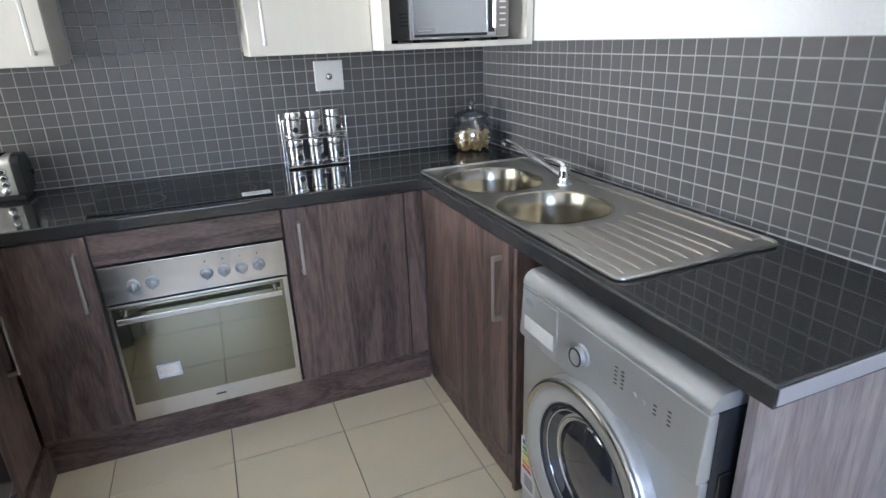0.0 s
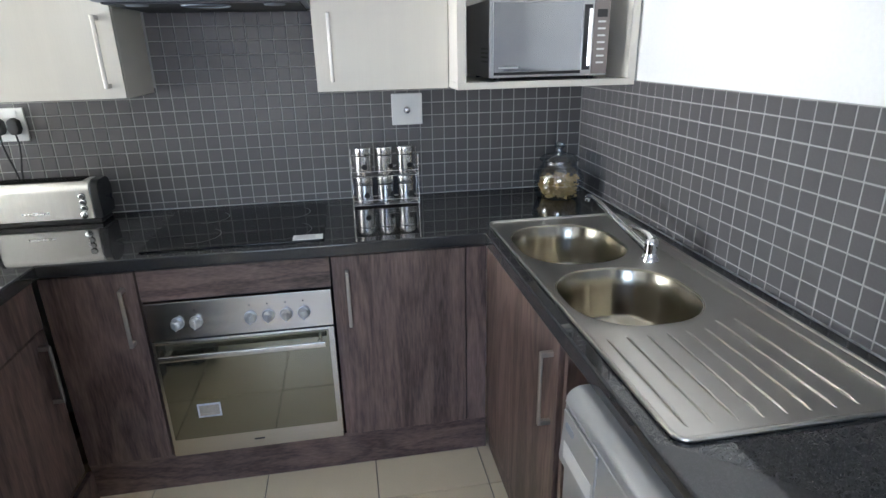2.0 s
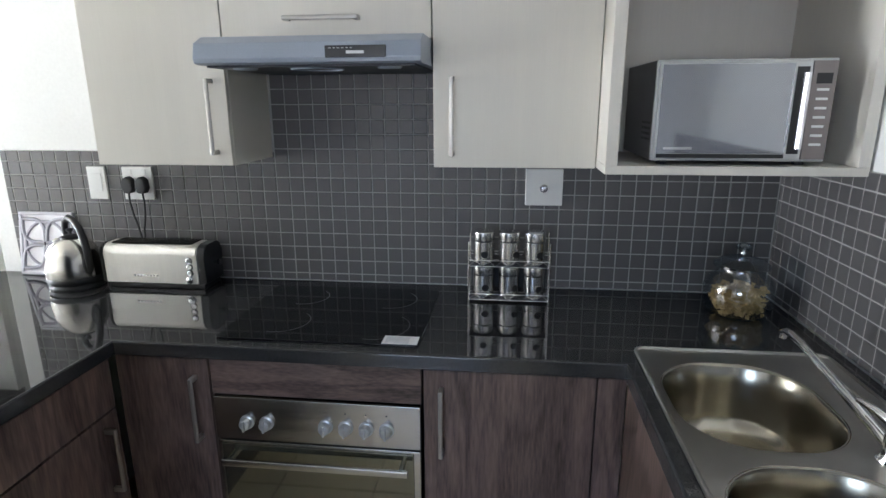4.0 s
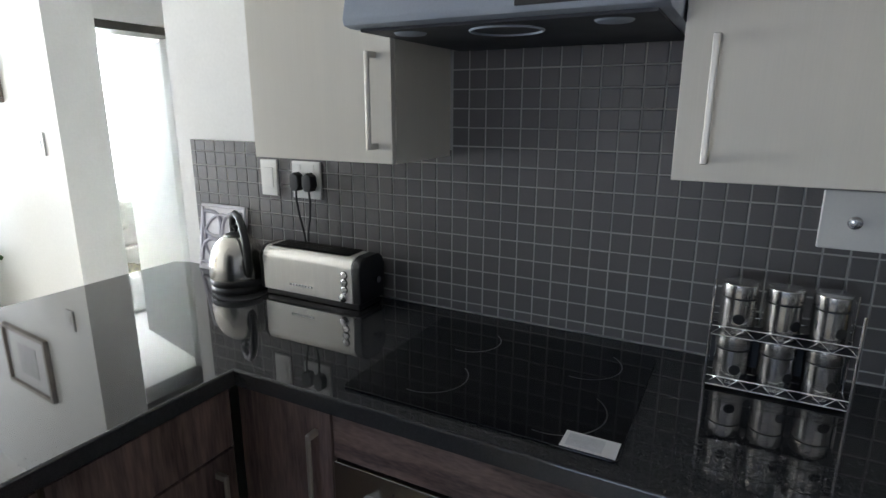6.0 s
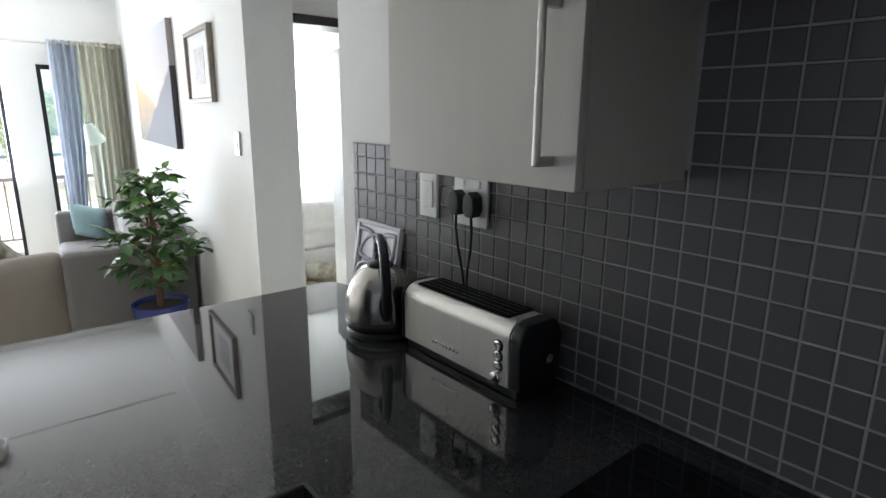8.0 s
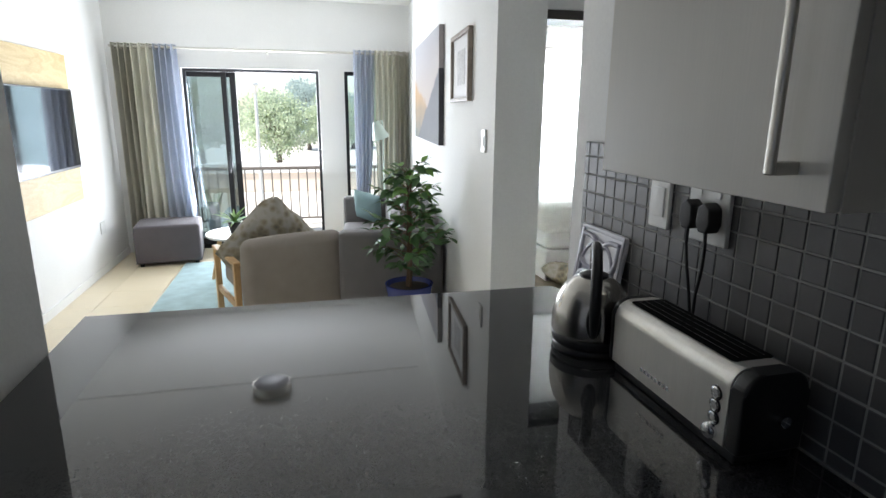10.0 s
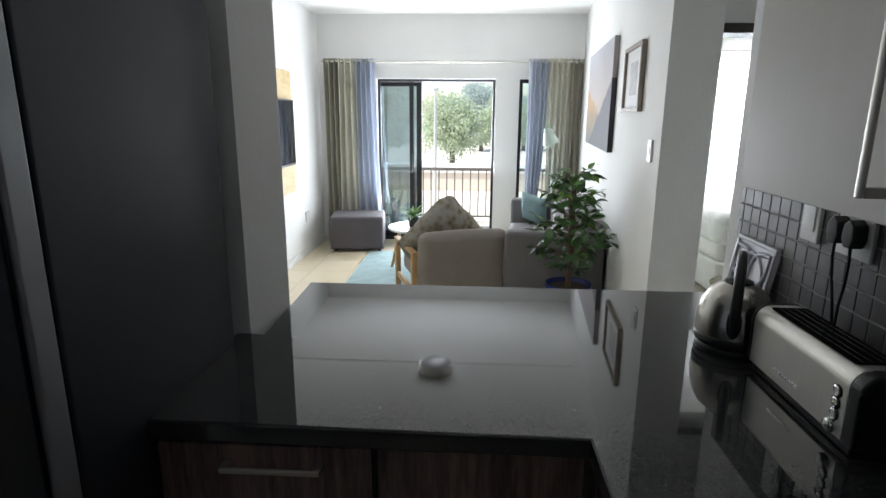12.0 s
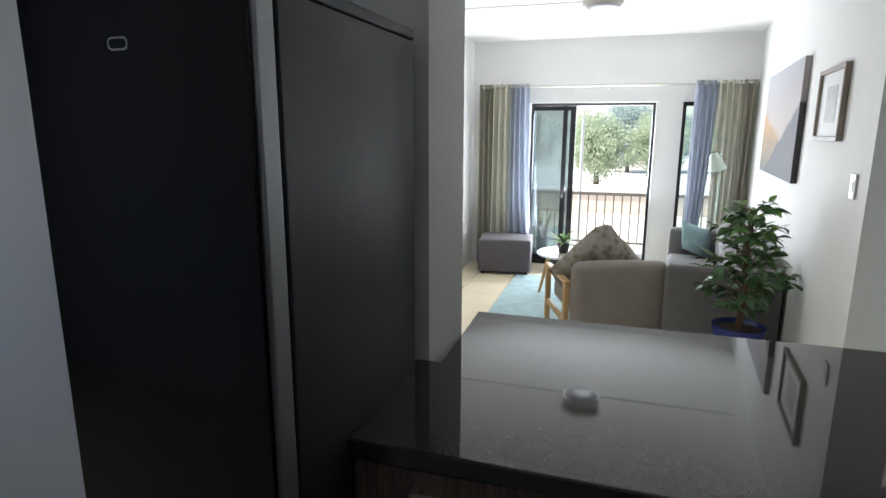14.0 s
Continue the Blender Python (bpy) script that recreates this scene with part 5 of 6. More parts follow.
pillow("small_cushion", pose(-5.75, -0.06, 0.6, 14, 8, 20), 0.3, 0.11, cloth("pale_patterned_cushion", (0.5, 0.55, 0.53), 0.9, 30, 0.35), "small pale patterned cushion leaning on the sofa back")
pillow("cushion", pose(-6.36, -0.25, 0.61, 18, 10, 48), 0.29, 0.11, TEAL, "pale teal cushion resting against the sofa arm")


def patterned(name):
    m, nt, b = nodes_of(name)
    L = nt.links.new
    tc = nt.nodes.new("ShaderNodeTexCoord")
    v = nt.nodes.new("ShaderNodeTexVoronoi")
    v.inputs["Scale"].default_value = 22.0
    n = nt.nodes.new("ShaderNodeTexNoise")
    n.inputs["Scale"].default_value, n.inputs["Detail"].default_value = 9.0, 5.0
    L(tc.outputs["Object"], v.inputs[0])
    L(tc.outputs["Object"], n.inputs[0])
    add = nt.nodes.new("ShaderNodeMath")
    add.operation = "MULTIPLY_ADD"
    add.inputs[1].default_value = 0.4
    L(v.outputs["Distance"], add.inputs[0])
    L(n.outputs[0], add.inputs[2])
    ramp = nt.nodes.new("ShaderNodeValToRGB")
    e = ramp.color_ramp.elements
    e[0].position, e[0].color = 0.45, (0.12, 0.11, 0.095, 1)
    e[1].position, e[1].color = 0.8, (0.34, 0.32, 0.28, 1)
    mid = e.new(0.62)
    mid.color = (0.25, 0.215, 0.15, 1)
    L(add.outputs[0], ramp.inputs[0])
    L(ramp.outputs[0], b.inputs["Base Color"])
    b.inputs["Roughness"].default_value = 0.95
    fine = nt.nodes.new("ShaderNodeTexNoise")
    fine.inputs["Scale"].default_value = 160.0
    L(tc.outputs["Object"], fine.inputs[0])
    bp = nt.nodes.new("ShaderNodeBump")
    bp.inputs["Strength"].default_value, bp.inputs["Distance"].default_value = 0.6, 0.01
    L(fine.outputs[0], bp.inputs["Height"])
    L(bp.outputs[0], b.inputs["Normal"])
    return m


FLORAL = patterned("faded_floral_cloth")


def armchair():
    t = thing("armchair", -5.25, -0.98, 0, 20, "mushroom upholstered armchair with beech frame", "armchair")
    w = 0.335
    part("backrest", soft(0.2, 0.34, -w, w, 0.12, 0.665, 0.06, 0.012), MUSHROOM, t, world=False)
    part("seat", soft(-0.33, 0.2, -w + 0.02, w - 0.02, 0.25, 0.42, 0.05, 0.012), MUSHROOM, t, world=False)
    for s in (-1, 1):
        y = s * (w + 0.028)
        part("front_leg", box(-0.33, -0.285, y - 0.02, y + 0.02, 0.0, 0.5, 0.006), BEECH, t, world=False)
        part("rear_leg", box(0.2, 0.245, y - 0.02, y + 0.02, 0.0, 0.5, 0.006), BEECH, t, world=False)
        part("armrest", box(-0.34, 0.26, y - 0.024, y + 0.024, 0.501, 0.525, 0.006), BEECH, t, world=False)
        part("side_rail", box(-0.285, 0.2, y - 0.012, y + 0.012, 0.2, 0.245, 0.004), BEECH, t, world=False)


armchair()
pillow("throw_cushion", pose(-5.22, -1.03, 0.53, 8, 45, 112), 0.6, 0.22, FLORAL, "large faded floral cushion standing on its corner in the armchair", lumps=0.007)


def coffee_table():
    t = thing("coffee_table", -6.4, -1.36, 0, 0, "round white coffee table on beech legs", "coffee table")
    white = surface("white_lacquer", (0.72, 0.71, 0.69), 0.25, 0, (5, 5, 5), 0.03, 80, 0.01)
    part("tabletop", lathe([(0, 0.392), (0.285, 0.392), (0.292, 0.398), (0.292, 0.408), (0.286, 0.414), (0, 0.414)], -6.4, -1.36, 0, 48), white, t)
    for k in range(3):
        a = radians(40 + 120 * k)
        part("leg", tube([(-6.4 + 0.26 * math.cos(a), -1.36 + 0.26 * math.sin(a), 0), (-6.4 + 0.17 * math.cos(a), -1.36 + 0.17 * math.sin(a), 0.391)], 0.017, 10, radii=[0.013, 0.02]), BEECH, t)


coffee_table()
LEAF = surface("ficus_leaf_green", (0.045, 0.11, 0.03), 0.4, 0, (30, 30, 30), 0.35, 200, 0.1, 0.2, 0.5, 0.8)
LEAF_LIGHT = surface("fresh_leaf_green", (0.12, 0.24, 0.05), 0.45, 0, (30, 30, 30), 0.3, 200, 0.1, 0.2, 0.5, 0.6)


def leaf_data(length, width, material, curl=0.2):
    """One leaf along +x, folded along its midrib, with a curled tip."""
    bm = bmesh.new()
    rows = []
    for i, w in enumerate((0.04, 0.7, 1.0, 0.85, 0.45, 0.02)):
        u = i / 5
        z = -curl * length * u * u
        rows.append([bm.verts.new((u * length, s * w * width / 2, z + (0.18 * w * width / 2 if s else 0))) for s in (-1, 0, 1)])
    for a, b in zip(rows, rows[1:]):
        for k in range(2):
            bm.faces.new((a[k], a[k + 1], b[k + 1], b[k]))
    me = bpy.data.meshes.new("leaf")
    bm.to_mesh(me)
    bm.free()
    me.materials.append(material)
    for p in me.polygons:
        p.use_smooth = True
    return me


def ficus():
    x, y = -4.6, -0.195
    t = thing("ficus_plant", x, y, 0.12, 0, "potted green ficus with dense leaves on a braided stem", "potted plant")
    blue = surface("cobalt_glazed_pot", (0.03, 0.045, 0.2), 0.25, 0, (8, 8, 8), 0.15, 100, 0.03)
    part("pot", lathe([(0, 0.12), (0.1, 0.12), (0.115, 0.13), (0.142, 0.36), (0.15, 0.395), (0.15, 0.412), (0.138, 0.412), (0.13, 0.385), (0, 0.383)], x, y, 0, 40), blue, t, "cobalt blue glazed pot")
    soil = surface("dark_soil", (0.04, 0.028, 0.02), 0.95, 0, (30, 30, 30), 0.4, 300, 0.5)
    part("soil", lathe([(0, 0.391), (0.08, 0.389), (0.13, 0.3855)], x, y, 0, 30), soil, t)
    bark = surface("brown_bark", (0.16, 0.1, 0.06), 0.85, 0, (40, 40, 12), 0.3, 300, 0.4)
    for k in range(3):
        pts = []
        for i in range(16):
            u = i / 15
            a = 2.1 * k + 9 * u
            pts.append((x + 0.011 * math.cos(a) + 0.015 * math.sin(2.2 * u), y + 0.011 * math.sin(a), 0.385 + 0.7 * u))
        part("stem", tube(pts, 0.009, 7, radii=[0.011 - 0.006 * i / 15 for i in range(16)]), bark, t)
    r = random.Random(11)
    data = [leaf_data(0.075, 0.036, LEAF, 0.25), leaf_data(0.062, 0.032, LEAF, 0.4), leaf_data(0.058, 0.03, LEAF_LIGHT, 0.2)]
    for b in range(74):
        u = (b + r.random()) / 74
        h = 0.47 + 0.63 * u
        a = b * 2.4 + r.uniform(-0.4, 0.4)
        reach = (0.11 + 0.16 * math.sin(math.pi * min(1, (u * 0.95 + 0.12)) ** 0.9)) * r.uniform(0.55, 1.2)
        rise = r.uniform(0.0, 0.14)
        p0 = Vector((x, y, h))
        p1 = p0 + Vector((math.cos(a) * reach, math.sin(a) * reach, rise))
        mid = p0.lerp(p1, 0.5) + Vector((0, 0, 0.025))
        part("twig", tube([p0, mid, p1], 0.002, 4, radii=[0.0035, 0.0025, 0.0012]), bark, t)
        for k in range(6):
            s = 0.3 + 0.7 * (k + r.random() * 0.5) / 6
            c = p0.lerp(mid, s * 2) if s < 0.5 else mid.lerp(p1, min(1, s * 2 - 1))
            ob = new("leaf", data[2] if u > 0.75 and r.random() < 0.5 else data[r.randrange(2)] if r.random() < 0.88 else data[2])
            ob.parent = t
            yaw = math.degrees(a) + r.uniform(-75, 75)
            ob.matrix_basis = WORLD_OF[t].inverted() @ pose(c.x, c.y, c.z, r.uniform(-45, 45), r.uniform(-45, 30), yaw) @ Matrix.Scale(r.uniform(0.85, 1.45), 4)
    s = thing("plant_stand", x, y, 0, 0, "low beech plant stand under the blue pot", "plant stand")
    for k in range(4):
        a = radians(45 + 90 * k)
        part("leg", tube([(x + 0.165 * math.cos(a), y + 0.165 * math.sin(a), 0), (x + 0.165 * math.cos(a), y + 0.165 * math.sin(a), 0.24)], 0.011, 8), BEECH, s)
    for a in (45, 135):
        c, q = math.cos(radians(a)), math.sin(radians(a))
        part("cross_bar", tube([(x - 0.154 * c, y - 0.154 * q, 0.107), (x + 0.154 * c, y + 0.154 * q, 0.107)], 0.0115, 8), BEECH, s)


ficus()


def table_plant():
    x, y, z = -6.38, -1.4, 0.4145
    t = thing("table_plant", x, y, z, 0, "small green spiky plant in a black pot on the coffee table", "potted plant")
    part("pot", lathe([(0, 0), (0.045, 0), (0.06, 0.09), (0.06, 0.1), (0.053, 0.1), (0.05, 0.085), (0, 0.084)], x, y, z, 24), BLACK, t)
    r = random.Random(5)
    me = leaf_data(0.2, 0.035, LEAF_LIGHT, 0.45)
    for i in range(34):
        ob = new("leaf", me)
        ob.parent = t
        ob.matrix_basis = pose(0, 0, 0.085, r.uniform(-15, 15), r.uniform(-75, -15), i * 137.5) @ Matrix.Scale(r.uniform(0.6, 1.0), 4)


table_plant()


def snake_plant():
    x, y = -8.6, -1.88
    t = thing("snake_plant", x, y, -0.02, 0, "tall sunlit snake plant in a white pot on the balcony", "potted plant")
    part("pot", lathe([(0, 0.001), (0.07, 0.001), (0.09, 0.16), (0.09, 0.17), (0.08, 0.17), (0.076, 0.15), (0, 0.149)], x, y, -0.02, 24), WHITE_PLASTIC, t, "white pot")
    r = random.Random(8)
    # leaf colour paled to stand for overexposure in the sun
    me = leaf_data(0.5, 0.06, surface("overexposed_pale_leaf", (0.42, 0.5, 0.36), 0.45, 0, (30, 30, 30), 0.3, 200, 0.1, 0.2), 0.08)
    for i in range(8):
        ob = new("leaf", me)
        ob.parent = t
        ob.matrix_basis = pose(0.03 * math.cos(i * 2.4), 0.03 * math.sin(i * 2.4), 0.14, r.uniform(-30, 30), r.uniform(-86, -66), i * 137.5) @ Matrix.Scale(r.uniform(0.7, 1.1), 4)


snake_plant()


def floor_lamp():
    x, y = -6.95, -0.02
    t = thing("floor_lamp", x, y, 0, 0, "mint green metal reading lamp on a slim pole", "floor lamp")
    mint = surface("mint_enamel", (0.5, 0.6, 0.54), 0.4, 0, (6, 6, 6), 0.06, 200, 0.02)
    part("base", lathe([(0, 0.001), (0.13, 0.001), (0.13, 0.014), (0.02, 0.02), (0, 0.02)], x, y, 0, 32), mint, t)
    part("pole", tube([(x, y, 0.018), (x, y, 1.3), (x, y - 0.01, 1.37)], 0.008, 8), mint, t)
    s = lathe([(0.024, 0.05), (0.036, 0.035), (0.085, -0.12), (0.083, -0.12), (0.033, 0.032), (0.022, 0.047)], 0, 0, 0, 32)
    part("shade", turned(s, pose(x + 0.02, y - 0.06, 1.31, 18, 12, 0)), mint, t, "mint green cone shade")


floor_lamp()
RUG = cloth("pale_blue_rug_pile", (0.34, 0.47, 0.48), 0.98, 350, 0.3)
bm = prism(rounded(-7.0, -5.0, -1.95, -0.75, 0.03, 3), 0.001, 0.013, "z", 0.004)
solid("rug", bm, RUG, "pale blue woven rug under the coffee table", "rug")


def television():
    t = thing("television", -6.0, -2.57, 1.0, 0, "flat dark television hung on a pale wood board", "television")
    screen = surface("gloss_black_screen", (0.008, 0.008, 0.009), 0.06, 0, (3, 3, 3), 0.1, 50, 0, 0.3, 0.6)
    part("casing", box(-6.4, -5.24, -2.566, -2.531, 1.0, 1.6, 0.004), BLACK, t)
    part("screen", box(-6.385, -5.255, -2.5305, -2.5285, 1.02, 1.588), screen, t)
    part("bracket", box(-6.1, -5.6, -2.5775, -2.5665, 1.15, 1.45), BLACK, t)
    b = thing("tv_board", -6.0, -2.59, 0.73, 0, "pale knotted pine boards fixed to the wall behind the television", "wall panel")
    pine = wood_grain("pale_pine", (0.55, 0.4, 0.18), (0.75, 0.6, 0.33), (0.5, 2.5, 2.5), 0.55)
    for k in range(4):
        part("board", box(-6.5, -5.1, -2.5995, -2.578, 0.73 + k * 0.283, 1.011 + k * 0.283, 0.002, 1), pine, b)


television()


def canvas_paint(name):
    """A soft landscape: pale sky, ochre cliffs at one side, a blue-grey slope rising towards the other."""
    m, nt, b = nodes_of(name)
    L = nt.links.new
    tc = nt.nodes.new("ShaderNodeTexCoord")
    sp = nt.nodes.new("ShaderNodeSeparateXYZ")
    L(tc.outputs["Generated"], sp.inputs[0])
    n = nt.nodes.new("ShaderNodeTexNoise")
    n.inputs["Scale"].default_value, n.inputs["Detail"].default_value = 5.0, 7.0
    L(tc.outputs["Generated"], n.inputs[0])

    def line(slope, rough, lo, hi):
        """How far a spot lies above a rough sloping line, 0 to 1."""
        a = nt.nodes.new("ShaderNodeMath")
        a.operation = "MULTIPLY_ADD"
        a.inputs[1].default_value = slope
        L(sp.outputs["X"], a.inputs[0])
        L(sp.outputs["Z"], a.inputs[2])
        c = nt.nodes.new("ShaderNodeMath")
        c.operation = "MULTIPLY_ADD"
        c.inputs[1].default_value = rough
        L(n.outputs[0], c.inputs[0])
        L(a.outputs[0], c.inputs[2])
        rg = nt.nodes.new("ShaderNodeMapRange")
        rg.inputs["From Min"].default_value, rg.inputs["From Max"].default_value = lo, hi
        L(c.outputs[0], rg.inputs["Value"])
        return rg.outputs[0]

    def blend(fac, low, high):
        mx = nt.nodes.new("ShaderNodeMix")
        mx.data_type = "RGBA"
        L(fac, mx.inputs[0])
        for k, v in ((6, low), (7, high)):
            if isinstance(v, tuple):
                mx.inputs[k].default_value = (*v, 1)
            else:
                L(v, mx.inputs[k])
        return mx.outputs[2]

    sky_part = blend(line(0.0, 0.1, 0.45, 1.0), (0.42, 0.36, 0.32), (0.42, 0.42, 0.45))
    cliffs = blend(line(0.1, 0.5, 0.3, 0.75), (0.13, 0.14, 0.12), (0.42, 0.27, 0.14))
    land = blend(line(0.5, 0.25, 0.72, 0.8), cliffs, sky_part)
    slope = blend(line(0.0, 0.2, 0.1, 0.8), (0.07, 0.075, 0.085), (0.15, 0.15, 0.18))
    L(blend(line(-0.75, 0.12, -0.06, -0.02), slope, land), b.inputs["Base Color"])
    b.inputs["Roughness"].default_value = 0.7
    return m


t = thing("canvas_painting", 0, 0, 0, 0, "large pale landscape canvas hung on the white wall", "painting")
t.matrix_world = PIC @ pose(-2.2, 0, 1.23)
WORLD_OF[t] = PIC @ pose(-2.2, 0, 1.23)
part("canvas", box(-0.76, 0.76, -0.036, -0.002, 0.0, 0.77, 0.003), canvas_paint("landscape_print"), t, world=False)
part("wrapped_edge", box(0.7605, 0.764, -0.0365, -0.002, 0.0, 0.5), surface("dark_canvas_edge", (0.06, 0.055, 0.065), 0.8, 0, (9, 9, 9), 0.2, 200, 0.1), t, "dark wrapped canvas edge", world=False)
part("wrapped_edge", box(0.7605, 0.764, -0.0365, -0.002, 0.5005, 0.77), surface("pale_canvas_edge", (0.36, 0.33, 0.33), 0.8, 0, (9, 9, 9), 0.1, 200, 0.1), t, "pale wrapped canvas edge", world=False)
t = thing("framed_picture", 0, 0, 0, 0, "small framed print with pale mount on the white wall", "picture")
t.matrix_world = PIC @ pose(-0.755, 0, 1.505)
WORLD_OF[t] = PIC @ pose(-0.755, 0, 1.505)
WALNUT = wood_grain("grey_walnut_frame", (0.2, 0.165, 0.135), (0.36, 0.3, 0.25), (2.5, 2.5, 2.5), 0.5)
for a, b, c, d in ((-0.265, 0.265, 0.0, 0.022), (-0.265, 0.265, 0.338, 0.36), (-0.265, -0.243, 0.0225, 0.3375), (0.243, 0.265, 0.0225, 0.3375)):
    part("frame_bar", box(a, b, -0.028, -0.002, c, d, 0.002, 1), WALNUT, t, world=False)
part("mount", box(-0.2425, 0.2425, -0.012, -0.004, 0.0225, 0.3375), PAPER, t, world=False)
part("print", box(-0.11, 0.11, -0.0135, -0.0125, 0.09, 0.27), surface("faded_print", (0.5, 0.5, 0.5), 0.6, 0, (18, 18, 18), 0.35, 120, 0), t, world=False)
t = thing("light_switch", 0, 0, 0, 0, "white plastic wall switch by the passage", "light switch")
t.matrix_world = PIC @ pose(-0.18, 0, 1.27)
WORLD_OF[t] = PIC @ pose(-0.18, 0, 1.27)
part("cover", box(-0.036, 0.036, -0.011, -0.001, 0.0, 0.105, 0.003), WHITE_PLASTIC, t, world=False)
part("rocker", box(-0.018, 0.018, -0.0145, -0.0112, 0.03, 0.075, 0.0015, 1), WHITE_PLASTIC, t, world=False)
t = thing("wall_socket", -6.9, -2.6, 0.35, 0, "white plastic wall socket near the floor", "wall socket")
part("cover", box(-6.95, -6.83, -2.599, -2.589, 0.35, 0.46, 0.003), WHITE_PLASTIC, t)
part("rocker", box(-6.92, -6.9, -2.5885, -2.586, 0.42, 0.44, 0.001, 1), WHITE_PLASTIC, t)

# skirting, ceiling joint, ceiling light
structure("baseboard", box(-7.59, -2.7, -2.599, -2.588, 0.0, 0.07, 0.002), PLASTER, "white painted skirting board")
structure("trim", box(-5.84, -5.8, -2.59, 0.1, H - 0.006, H - 0.0005), CEILING, "flat white ceiling joint strip")
t = thing("ceiling_light", -5.62, -1.13, H - 0.11, 0, "round flush ceiling light with frosted dome and silver rim", "ceiling light")
frost = surface("frosted_white_glass", (0.55, 0.55, 0.58), 0.25, 0, (5, 5, 5), 0.03, 80, 0)
part("rim", lathe([(0.13, -0.001), (0.147, -0.002), (0.15, -0.012), (0.15, -0.076), (0.146, -0.082), (0.138, -0.08)], -5.62, -1.13, H, 48), STEEL, t)
part("dome", lathe([(0.137, -0.079), (0.125, -0.092), (0.085, -0.106), (0, -0.113)], -5.62, -1.13, H, 40), frost, t)

# ---- passage and bedroom ----
BRONZE = surface("grey_bronze_frame", (0.09, 0.085, 0.08), 0.5, 0.2, (6, 6, 6), 0.1, 200, 0.03)
t = thing("door_2", -3.7, 0.44, 0, 0, "white bedroom door standing open under a grey frame head", "door", "", "structure")
part("frame_head", box(-3.77, -3.605, 0.212, 0.7, 1.83, 1.868, 0.003), BRONZE, t)
part("frame_jamb", box(-3.77, -3.605, 0.655, 0.7, 0.0, 1.8295, 0.003), WHITE_PLASTIC, t)
leafm = pose(-3.775, 0.7, 0.008, 0, 0, 180 - 14)
lf = part("leaf", turned(box(0.0, 0.78, -0.038, 0.0, 0.0, 1.82, 0.002, 1), leafm), surface("white_door_paint", (0.74, 0.74, 0.72), 0.4, 0, (3, 3, 3), 0.03, 60, 0.04), t)
structure("wall_doorway_side", box(-3.78, -3.61, 0.7005, 1.03, 0, 1.869), PLASTER, "white plastered wall beside the bedroom door")
t = thing("bed", -6.1, 2.0, 0, 0, "white made bed with grey throw by the bedroom window", "bed")
duvet = cloth("white_duvet", (0.72, 0.71, 0.68), 0.95, 400, 0.05)
part("base", soft(-6.6, -5.55, 1.15, 3.1, 0.05, 0.32, 0.02), cloth("pale_base", (0.66, 0.65, 0.62), 0.95, 400, 0.1), t)
part("mattress", soft(-6.6, -5.55, 1.15, 3.1, 0.322, 0.56, 0.05), duvet, t)
part("duvet", soft(-6.63, -5.5, 1.1, 2.9, 0.5, 0.72, 0.07, 0.02), duvet, t)
part("throw", soft(-6.64, -5.49, 1.09, 1.5, 0.47, 0.735, 0.07, 0.005), cloth("pale_grey_throw", (0.66, 0.65, 0.62), 0.95, 200, 0.2), t)
solid("bedroom_rug", prism(rounded(-6.75, -4.6, 0.9, 2.9, 0.02, 3), 0.001, 0.012, "z", 0.004), cloth("brown_rug_pile", (0.3, 0.26, 0.2), 0.98, 250, 0.35), "brown woven rug beside the bed", "rug")
pillow("floor_cushion", pose(-5.35, 1.3, 0.15, 70, 0, 30), 0.4, 0.18, FLORAL, "patterned floor cushion beside the bed")
t = thing("window_2", -6.9, 1.5, 0.6, 0, "bedroom window in a white frame", "window", "", "structure")
for a, b, c, d in ((0.75, 0.79, 0.6, 1.95), (2.26, 2.3, 0.6, 1.95), (0.79, 2.26, 1.91, 1.95), (0.79, 2.26, 0.6, 0.64), (1.5, 1.54, 0.64, 1.91)):
    part("frame", box(-6.92, -6.87, a, b, c, d, 0.002, 1), WHITE_PLASTIC, t)
p = part("pane", box(-6.9, -6.895, 0.79, 2.26, 0.64, 1.91), PANE, t)
p.visible_shadow = False
t = thing("curtain_rod", -6.72, 1.5, 2.05, 0, "slim steel curtain rod above the bedroom window", "curtain rod")
part("rod", tube([(-6.72, 0.6, 2.07), (-6.72, 2.45, 2.07)], 0.011, 10), STEEL, t)
part("bracket", tube([(-6.798, 1.5, 2.05), (-6.72, 1.5, 2.055)], 0.008, 8), STEEL, t)

# Sheer added across the bedroom window so that the view glows white.
SHEER = cloth("white_sheer_cloth", (0.85, 0.85, 0.85), 0.9, 700, 0.04, 0.75)
t = thing("sheer_curtain", -6.72, 1.5, 0.3, 0, "white sheer curtain added across the bedroom window to whiten its view", "curtain")
bm = bmesh.new()
rows = [[bm.verts.new((-6.72 + 0.02 * math.sin(i * 1.05) + 0.006 * math.sin(i * 0.37 + k), 0.62 + i * 0.0125, 2.055 - k * 0.3)) for i in range(145)] for k in range(7)]
for a, b in zip(rows, rows[1:]):
    for i in range(144):
        bm.faces.new((a[i], a[i + 1], b[i + 1], b[i]))
bmesh.ops.solidify(bm, geom=bm.faces[:], thickness=0.002)
part("fabric", bm, SHEER, t)

